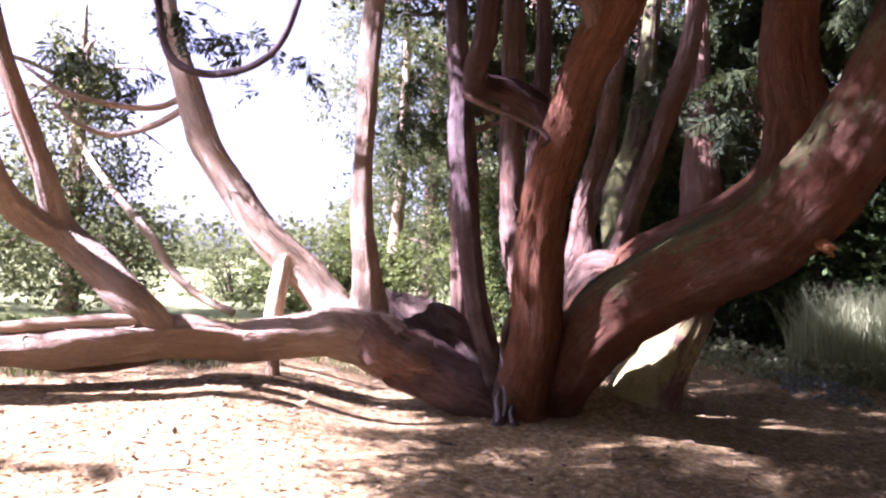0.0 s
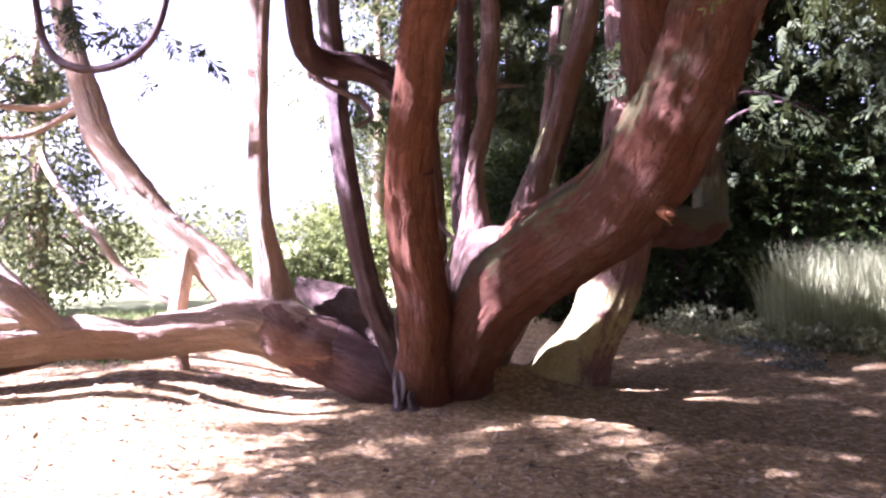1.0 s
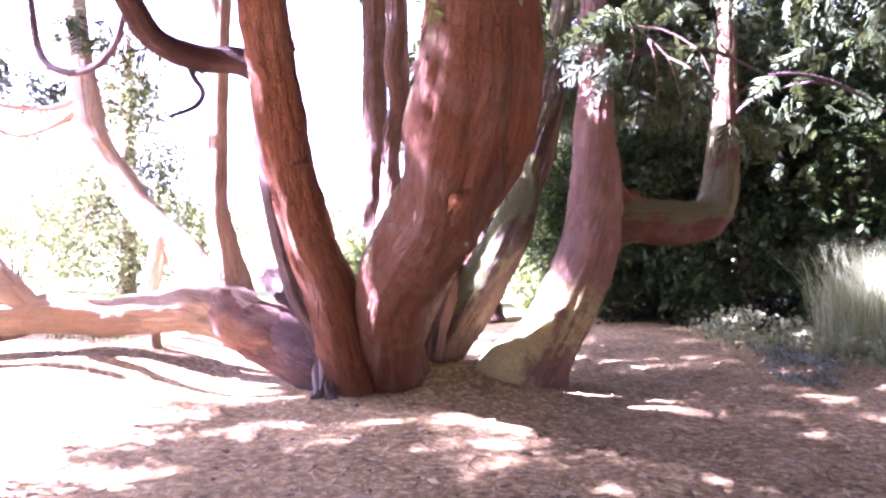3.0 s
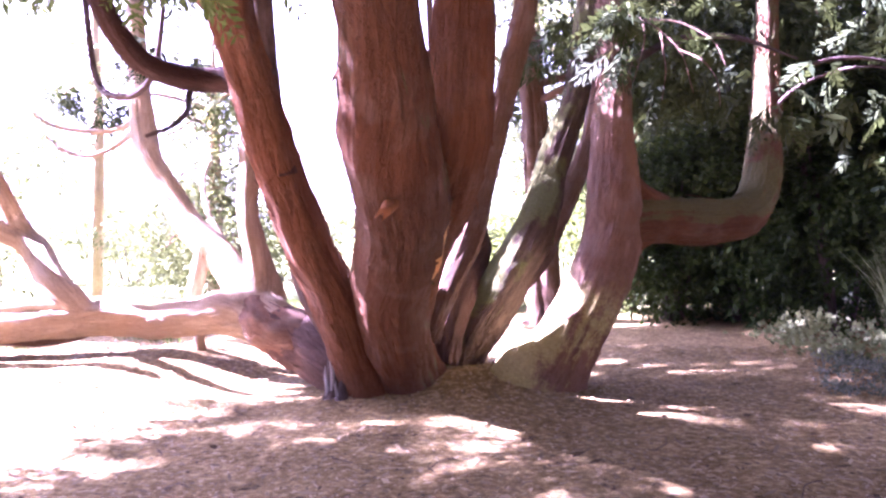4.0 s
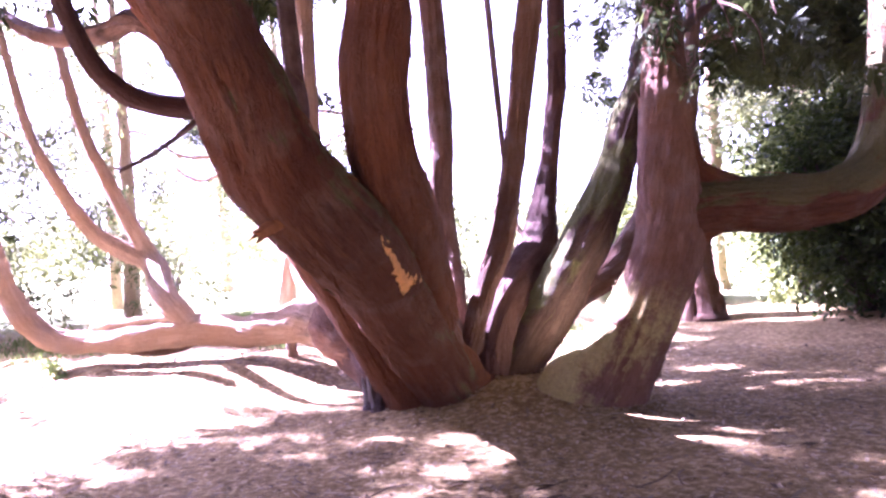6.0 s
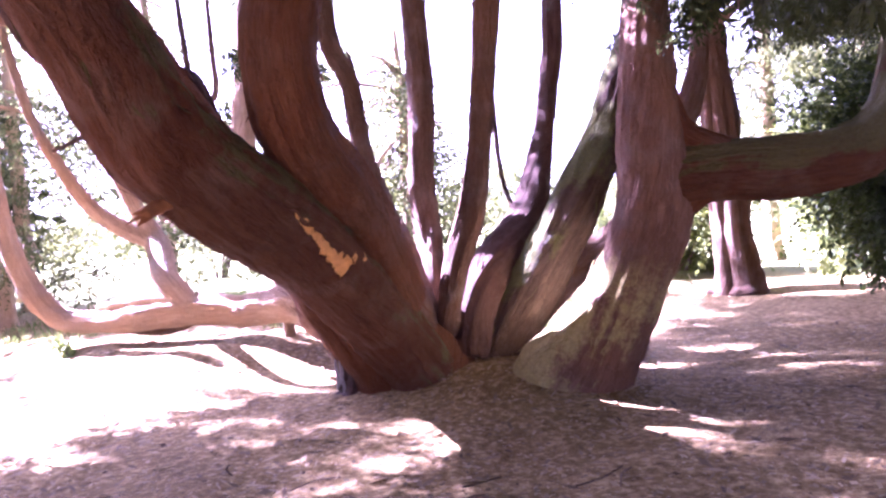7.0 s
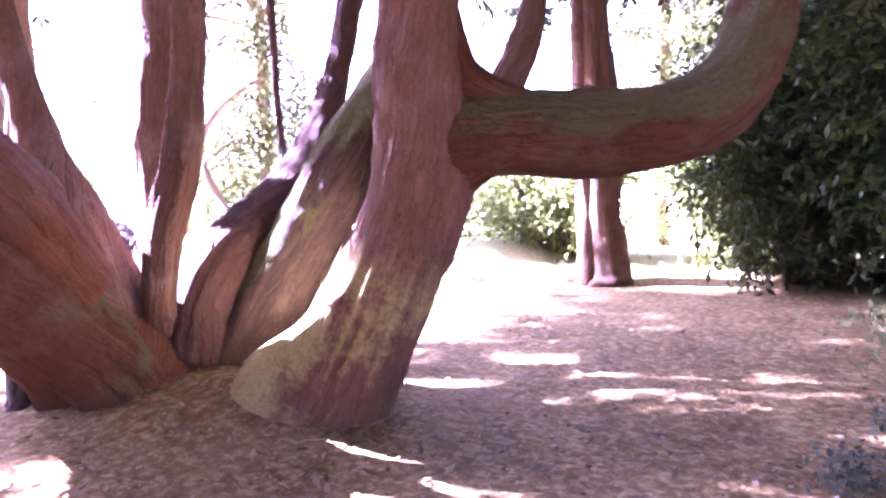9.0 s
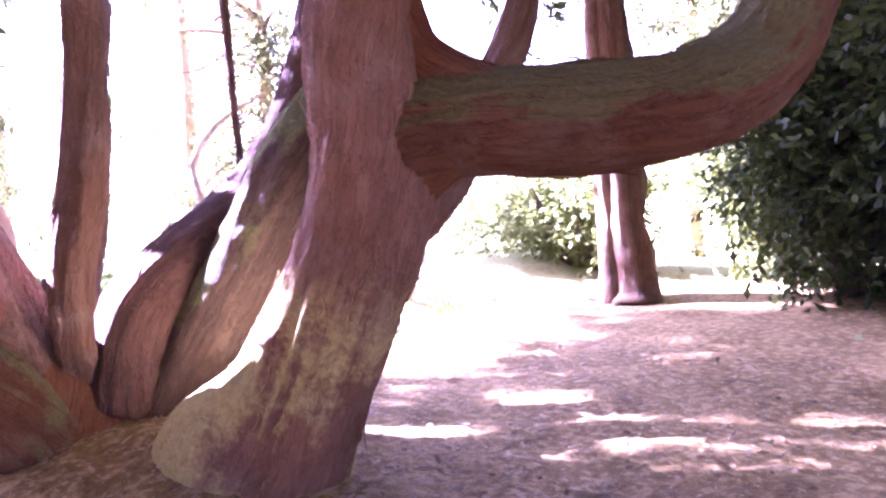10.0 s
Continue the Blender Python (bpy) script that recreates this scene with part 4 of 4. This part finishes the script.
red_tree = backing_tree((1.63, 13.4), 8.0, 0.23, [(0, 0.4, 7.0, 2.4, 2.0, 1.4, 5000)], CEDAR_LEAF, 0.12, GREY_RED, "red-barked tree standing beside a sunlit path", 31, leaning=-0.3, branches=3, flute=0.28, sides=48)
for k, (dx, dy, r) in enumerate([(0.11, -0.12, 0.17), (-0.1, -0.13, 0.14)]):
    limb("stem", [(dx * 1.5, dy * 1.5, -0.1, r * 1.5), (dx * 1.1, dy * 1.1, 0.3, r * 1.1), (dx * 0.9 - 0.1, dy, 2.4, r), (dx * 0.6 - 0.25, dy * 0.6, 5.0, r * 0.6)], GREY_RED, red_tree, seed=36 + k, sides=32, step=0.1, flare=0.25, flute=0.15, lump=0.1)
frond_cloud("foliage", [(0.9, -0.3, 4.2, 1.3, 0.8, 0.8, 100), (2.3, -0.4, 4.6, 1.2, 0.8, 1.0, 110), (-1.1, 0, 4.3, 1.2, 0.8, 0.9, 80), (3.4, -1.4, 4.2, 1.0, 0.8, 1.1, 150), (1.4, 0.2, 5.4, 1.4, 1.0, 0.9, 170), (3.0, -0.3, 5.7, 1.4, 1.0, 0.9, 170)], 0.5, CEDAR_LEAF, red_tree, "dark drooping sprays", seed=45)
conifer = backing_tree((-5.2, 13.2), 5.6, 0.16, [(0, 0, 1.5, 1.5, 1.4, 1.1, 7000), (0, 0, 3.0, 1.1, 1.1, 1.1, 5000), (0, 0, 4.4, 0.6, 0.6, 0.9, 2000)], MEADOW_LEAF, 0.09, SUNLIT_PALE_BARK, "ragged conifer with bare drooping twigs at the clearing's edge", 41)
rng = np.random.default_rng(46)
for k in range(16):
    a, z, d = rng.uniform(3.4, 6.2), rng.uniform(1.2, 4.6), rng.uniform(1.0, 1.9)
    limb("twig", [(0, 0, z, 0.03), (0.4 * d * math.cos(a), 0.4 * d * math.sin(a), z + 0.1, 0.024), (0.8 * d * math.cos(a), 0.8 * d * math.sin(a), z - 0.25, 0.018), (d * math.cos(a), d * math.sin(a), z - 0.3 + rng.uniform(-0.3, 0.35), 0.006)], GREY_RED, conifer, seed=900 + k, sides=7, step=0.12)

# Light bark lets the bough vanish in the glare.
limb("bough", [(0.1, -0.2, 3.2, 0.05), (0.9, -1.5, 2.6, 0.05), (1.7, -2.4, 1.95, 0.055), (2.1, -2.6, 1.57, 0.06), (2.4, -2.55, 1.11, 0.06), (2.8, -2.65, 0.8, 0.055), (3.3, -2.8, 0.6, 0.05)], SUNLIT_PALE_BARK, conifer, "long drooping dead bough", seed=44, sides=12, step=0.08)


def twig_leaves(name, spots, size, mat, parent, seed, per=9, narrow=0.24):
    """Leaves set along short arching twigs, so that they lie in tufts with hollows between."""
    rng = np.random.default_rng(seed)
    out = []
    for x, y, z, rx, ry, rz, count in spots:
        n = count // per
        lumps = unit(rng.normal(size=(max(5, n // 26), 3))) * rng.uniform(0.15, 1.0, (max(5, n // 26), 1)) ** 0.7
        pick = rng.integers(0, len(lumps), n)
        offset = rng.normal(size=(n, 3)) * 0.15
        foot = np.array((x, y, z)) + (lumps[pick] + offset) * np.array((rx, ry, rz))
        way = unit(lumps[pick] * 0.8 + offset * 2.5 + rng.normal(size=(n, 3)) * 0.35 + np.array((0, 0, 0.1)))
        length = size * rng.uniform(2.0, 4.0, (n, 1))
        for k in range(per):
            u = (k + 0.5) / per
            base = foot + way * length * u + np.array((0, 0, -0.3)) * length * u * u
            side = unit(np.cross(way, rng.normal(size=(n, 3)) + np.array((0, 0, 1.5))))
            leaf = unit(way * 0.7 + side * (1 if k % 2 else -1) + np.array((0, 0, -0.35)) + rng.normal(size=(n, 3)) * 0.25)
            reach = size * rng.uniform(0.6, 1.25, (n, 1))
            across = unit(np.cross(leaf, unit(rng.normal(size=(n, 3)) * 0.5 + np.array((0, 0, 1))))) * reach * narrow
            out.append(diamonds(base, base + leaf * reach, across)[0])
    v = np.vstack(out)
    return link_mesh(name, v.tolist(), np.arange(len(v)).reshape(-1, 4).tolist(), mat, parent, "", False)


def bush(at, spots, leaf, size, label, seed, name="bush"):
    b = empty(name, (at[0], at[1], 0), label, "bush")
    rng = np.random.default_rng(seed)
    tall = spots[0][2] * 1.7
    for k in range(6):
        a = rng.uniform(0, 6.28)
        limb("branch", [(0.1 * math.cos(a), 0.1 * math.sin(a), -0.05, 0.05), (0.35 * math.cos(a), 0.35 * math.sin(a), tall * 0.4, 0.035), (0.8 * math.cos(a), 0.8 * math.sin(a), tall * 0.9, 0.012)], DARK, b, seed=seed + k, sides=8, step=0.15)
    twig_leaves("foliage", spots, size, leaf, b, seed)
    return b


# The brighter leaf puts sunlight into this bush's colour.
bush((2.75, 15.6), [(0, 0, 1.5, 1.1, 0.9, 1.8, 15000)], LIME_LEAF, 0.12, "tall bush behind the level arm, its leaf lightened for sun", 49)
for k, (x, y, h, wide, count) in enumerate([(3.75, 14.3, 3.3, 1.25, 20000), (4.75, 14.4, 3.6, 1.4, 20000), (6.2, 13.0, 4.4, 1.5, 26000), (7.4, 12.2, 3.4, 1.4, 16000), (5.9, 16.4, 4.6, 2.0, 10000), (9.0, 16.4, 3.6, 2.4, 9000)]):
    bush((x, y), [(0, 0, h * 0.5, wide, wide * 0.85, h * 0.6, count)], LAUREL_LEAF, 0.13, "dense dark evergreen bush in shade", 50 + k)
bush((-0.3, 15.3), [(0, 0, 0.9, 1.15, 0.9, 1.05, 15000), (-1.5, 0.5, 0.6, 0.9, 0.7, 0.7, 5000)], LIME_LEAF, 0.11, "sunlit yellow-green bush beside the red-barked tree", 68)
for k, (x, y, h, wide, count) in enumerate([(-3.4, 18.5, 1.6, 1.9, 9000), (-7.5, 19.5, 1.8, 2.2, 9000), (-11.0, 17.0, 2.0, 2.2, 9000), (-13.5, 13.0, 2.2, 2.2, 8000), (-14.0, 8.0, 2.2, 2.2, 8000)]):
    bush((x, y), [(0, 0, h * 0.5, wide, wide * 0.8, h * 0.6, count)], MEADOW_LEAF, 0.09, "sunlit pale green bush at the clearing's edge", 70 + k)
for k, (x, y, h) in enumerate([(1.5, 21.0, 9.0), (4.5, 22.5, 10.0), (8.0, 20.5, 10.0), (13.0, 18.0, 9.5), (16.0, 12.0, 9.0)]):
    backing_tree((x, y), h, 0.24, [(0, 0, h * 0.55, 2.3, 2.0, h * 0.42, 11000)], CEDAR_LEAF if x > 6 else LAUREL_LEAF, 0.13, GREY_RED, "tall evergreen at the wood's edge", 90 + k)
for k, (x, y, h) in enumerate([(-13.8, 8.0, 7.0), (-15.0, 16.0, 7.5), (-16.0, 4.0, 8.0)]):
    backing_tree((x, y), h, 0.16, [(0, 0, h * 0.55, 1.9, 1.9, h * 0.42, 7000)], MEADOW_LEAF, 0.11, SUNLIT_PALE_BARK, "pale sunlit tree beyond the clearing", 110 + k)

for k, (x, y, h, wide, n) in enumerate([(-8.2, 9.2, 8.5, 2.0, 15000), (-7.4, 6.0, 8.0, 1.7, 12000), (-10.5, 7.2, 9.5, 2.4, 14000), (-8.8, 13.6, 9.0, 1.9, 12000), (0.4, 17.8, 10.5, 1.9, 34000), (2.6, 18.6, 11.0, 2.0, 32000), (-12.5, 11.0, 10.0, 2.4, 11000)]):
    t = empty("sunlit_tree", (x, y, 0), "tall sunlit tree with drooping pale green boughs", "tree", "trees round the clearing")
    limb("trunk", [(0, 0, -0.1, 0.22), (0, 0, 0.4, 0.17), (0.1, 0.05, h * 0.5, 0.12), (0, 0, h * 0.95, 0.03)], SUNLIT_PALE_BARK, t, seed=700 + k, sides=16, step=0.15, flare=0.3)
    rng = np.random.default_rng(710 + k)
    spots = []
    for j in range(9):
        a, u = 2.4 * j + rng.uniform(-0.4, 0.4), (j + 0.6) / 9
        d, z = wide * (1.05 - 0.6 * u) * rng.uniform(0.6, 1.0), 0.9 + u * (h - 1.8)
        limb("branch", [(0, 0, z + 0.5, 0.045), (d * 0.5 * math.cos(a), d * 0.5 * math.sin(a), z + 0.45, 0.03), (d * 1.25 * math.cos(a), d * 1.25 * math.sin(a), z - 0.15, 0.008)], SUNLIT_PALE_BARK, t, seed=720 + 10 * k + j, sides=7, step=0.15)
        spots.append((d * math.cos(a), d * math.sin(a), z, wide * 0.62, wide * 0.62, h * 0.085, n // 9))
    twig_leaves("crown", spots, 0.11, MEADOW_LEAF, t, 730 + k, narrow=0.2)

for k, (x, y, h, wide) in enumerate([(3.9, 19.4, 11.5, 2.2), (6.4, 18.2, 12.0, 2.4), (9.2, 16.8, 11.5, 2.3), (11.6, 14.4, 11.0, 2.2)]):
    t = backing_tree((x, y), h, 0.25, [(0, 0, h * 0.25, wide * 1.05, wide, h * 0.24, 5000 if k == 0 else 8000), (0, 0, h * 0.55, wide * 0.9, wide * 0.9, h * 0.3, 3000 if k == 0 else 6500)], CEDAR_LEAF, 0.2, GREY_RED, "tall dark evergreen behind the bushes", 800 + k, branches=4)
    frond_cloud("sprays", [(0, -0.8, h * u, wide, wide * 0.8, h * 0.1, 160) for u in (0.3, 0.45, 0.6)], 0.6, CEDAR_LEAF, t, "hanging dark sprays", seed=810 + k)


def far_woods():
    rng = np.random.default_rng(8)
    spots = []
    for k in range(64):
        a = 6.2832 * k / 64 + rng.uniform(-0.04, 0.04)
        d, h = rng.uniform(52, 64), rng.uniform(4, 7)
        spots.append((2 + d * math.cos(a), 8 + d * math.sin(a), h * 0.45, 4.5, 4.5, h * 0.55, 900))
    ob = leaf_cloud("far_woods", spots, 0.6, MEADOW_LEAF, seed=9)
    tagged(ob, "far ring of pale green woods", "woods", kind="stuff")


# unseen trees added round the way walked, to cut low skylight
for k, (x, y, h) in enumerate([(13.0, 7.5, 10.0), (12.6, 3.6, 10.5), (12.2, -0.4, 10.0), (11.0, -4.0, 10.5), (8.2, -6.6, 10.0), (4.8, -7.6, 10.5), (1.4, -8.0, 10.0), (-2.0, -8.0, 9.5), (-5.4, -7.6, 9.0), (-9.2, -5.8, 8.0), (-11.4, -2.4, 7.5), (-12.4, 1.6, 7.5), (-12.0, 5.6, 7.0)]):
    backing_tree((x, y), h, 0.26, [(0, 0, h * 0.5, 1.9, 1.9, h * 0.52, 5200)], CEDAR_LEAF, 0.34, GREY_RED, "unseen evergreen, added to cut low skylight", 400 + k, branches=3)

# evergreens added so that their crowns keep skylight off the clearing's shaded side
for k, (x, y, spots) in enumerate([
        (10.5, 5.0, [(-2.2, 0, 7.4, 2.6, 2.6, 0.9, 1500), (0.5, 0, 8.6, 2.4, 2.4, 1.0, 900), (-2.5, 3.2, 7.2, 2.0, 1.6, 0.8, 800), (-2.0, 4.4, 6.3, 2.2, 2.0, 0.7, 900), (-2.4, 0.4, 6.2, 2.0, 2.2, 0.7, 900), (-3.0, 7.6, 6.6, 2.0, 1.6, 0.7, 700), (-4.4, 2.6, 6.9, 1.8, 2.0, 0.6, 700), (-0.4, 5.5, 6.2, 2.0, 2.4, 0.8, 800)]),
        (9.8, 0.2, [(-2.0, 0, 7.4, 2.8, 2.4, 0.9, 1500), (-0.5, -2.0, 8.4, 2.4, 2.4, 1.0, 900), (-2.4, 1.8, 6.3, 2.2, 2.2, 0.7, 900)]),
        (6.5, -4.2, [(0, 1.4, 7.6, 3.0, 2.6, 0.9, 1500), (-1.5, 0, 8.6, 2.4, 2.2, 1.0, 900)])]):
    t = empty("screening_evergreen", (x, y, 0), "tall evergreen added to screen the clearing from skylight", "tree", "evergreens round the clearing")
    limb("trunk", [(0, 0, -0.1, 0.42), (0, 0, 0.4, 0.32), (-0.1, 0, 3.5, 0.26), (0, 0, 7.0, 0.18), (0, 0, 9.2, 0.05)], GREY_RED, t, seed=300 + k, sides=24, step=0.12, flare=0.3)
    for j, (sx, sy, sz, rx, ry, rz, n) in enumerate(spots):
        limb("branch", [(0, 0, sz - 1.2, 0.12), (sx * 0.5, sy * 0.5, sz - 0.3, 0.08), (sx, sy, sz, 0.03)], GREY_RED, t, seed=310 + j, sides=10, step=0.15)
    frond_cloud("crown", spots, 1.0, CEDAR_LEAF, t, seed=320 + k, loose=0.3)

far_woods()
brush = leaf_cloud("undergrowth", [(5.8, 9.25, 0.05, 0.45, 0.6, 0.08, 750), (5.65, 8.6, 0.04, 0.35, 0.45, 0.05, 350), (5.95, 10.0, 0.06, 0.45, 0.5, 0.09, 500)], 0.042, BRUSH_LEAF, seed=16, narrow=0.35)
tagged(brush, "low dusty blue-green creeping shrub on the shaded soil", "undergrowth", kind="stuff")
ivy = leaf_cloud("undergrowth", [(6.4, 10.2, 0.14, 0.9, 0.6, 0.2, 1300), (7.3, 9.3, 0.16, 0.9, 0.7, 0.22, 1500), (8.4, 8.6, 0.16, 1.0, 0.9, 0.25, 1500), (5.9, 11.3, 0.2, 0.8, 0.7, 0.25, 1000)], 0.07, REED_LEAF, seed=15, narrow=0.4)
tagged(ivy, "low grey-green undergrowth at the wood's edge", "undergrowth", kind="stuff")
blades("reeds", [(8.3, 10.6, 1.9, 1.5, 10000), (9.8, 11.6, 1.8, 1.5, 8000)], 1.25, REED_LEAF, 5, 0.005, "pale reedy grass at the wood's edge", "grass", lean=0.22)
blades("grass", [(-2.5, 10.5, 4.0, 2.0, 7000), (-5.5, 8.5, 2.4, 3.0, 5000), (-2.9, 6.6, 0.3, 0.2, 60), (-1.9, 7.6, 0.5, 0.2, 100)], 0.15, GRASS_LEAF, 6, 0.006, "short sunlit grass", "grass")


weed = empty("weed", (-3.0, 5.55, ground_height(-3.0, 5.55)), "small dark leafy weed on the soil beneath the low limb", "weed")
leaf_cloud("foliage", [(0, 0, 0.08, 0.34, 0.16, 0.09, 260)], 0.07, GRASS_LEAF, weed, seed=77)
limb("stalk", [(0, 0, -0.02, 0.008), (0.03, 0.02, 0.08, 0.006), (0.08, 0.03, 0.16, 0.003)], DARK, weed, seed=78, sides=6, step=0.03)


def litter():
    """Dry needles, leaf scraps and twigs lying on the soil."""
    rng = np.random.default_rng(21)
    n = 60000
    x, y = rng.uniform(-3.0, 7.5, n), 2.0 + 9.0 * rng.uniform(0, 1, n) ** 1.4
    z = np.array([ground_height(a, b) for a, b in zip(x, y)]) + rng.uniform(0.003, 0.012, n)
    a = rng.uniform(0, 6.28, n)
    length = rng.choice([0.018, 0.036, 0.065, 0.14], n, p=[0.42, 0.36, 0.18, 0.04])[:, None] * rng.uniform(0.6, 1.3, (n, 1))
    way = unit(np.c_[np.cos(a), np.sin(a), rng.normal(size=n) * 0.12])
    base = np.c_[x, y, z]
    across = np.c_[-np.sin(a), np.cos(a), rng.normal(size=n) * 0.3] * np.minimum(length * rng.uniform(0.05, 0.4, (n, 1)), 0.016)
    v, f = diamonds(base, base + way * length, across)
    tagged(link_mesh("needle_litter", v.tolist(), f.tolist(), LITTER, smooth=False), "dry needles, scraps and twigs strewn on the soil", "litter", kind="stuff")


litter()
rng = np.random.default_rng(33)
for k in range(26):
    x, y, a, length = rng.uniform(-1.5, 6.5), rng.uniform(2.2, 7.0), rng.uniform(0, 6.28), rng.uniform(0.12, 0.4)
    z = ground_height(x, y)
    stick = limb("stick", [(0, 0, 0.006, 0.005), (0.45 * length * math.cos(a), 0.45 * length * math.sin(a), 0.014, 0.004), (length * math.cos(a + 0.25), length * math.sin(a + 0.25), 0.006, 0.002)], DEAD, None, sides=7, step=0.06, seed=200 + k)
    stick.location = (x, y, z)
    tagged(stick, "thin dry stick lying on the soil", "stick", "fallen sticks")
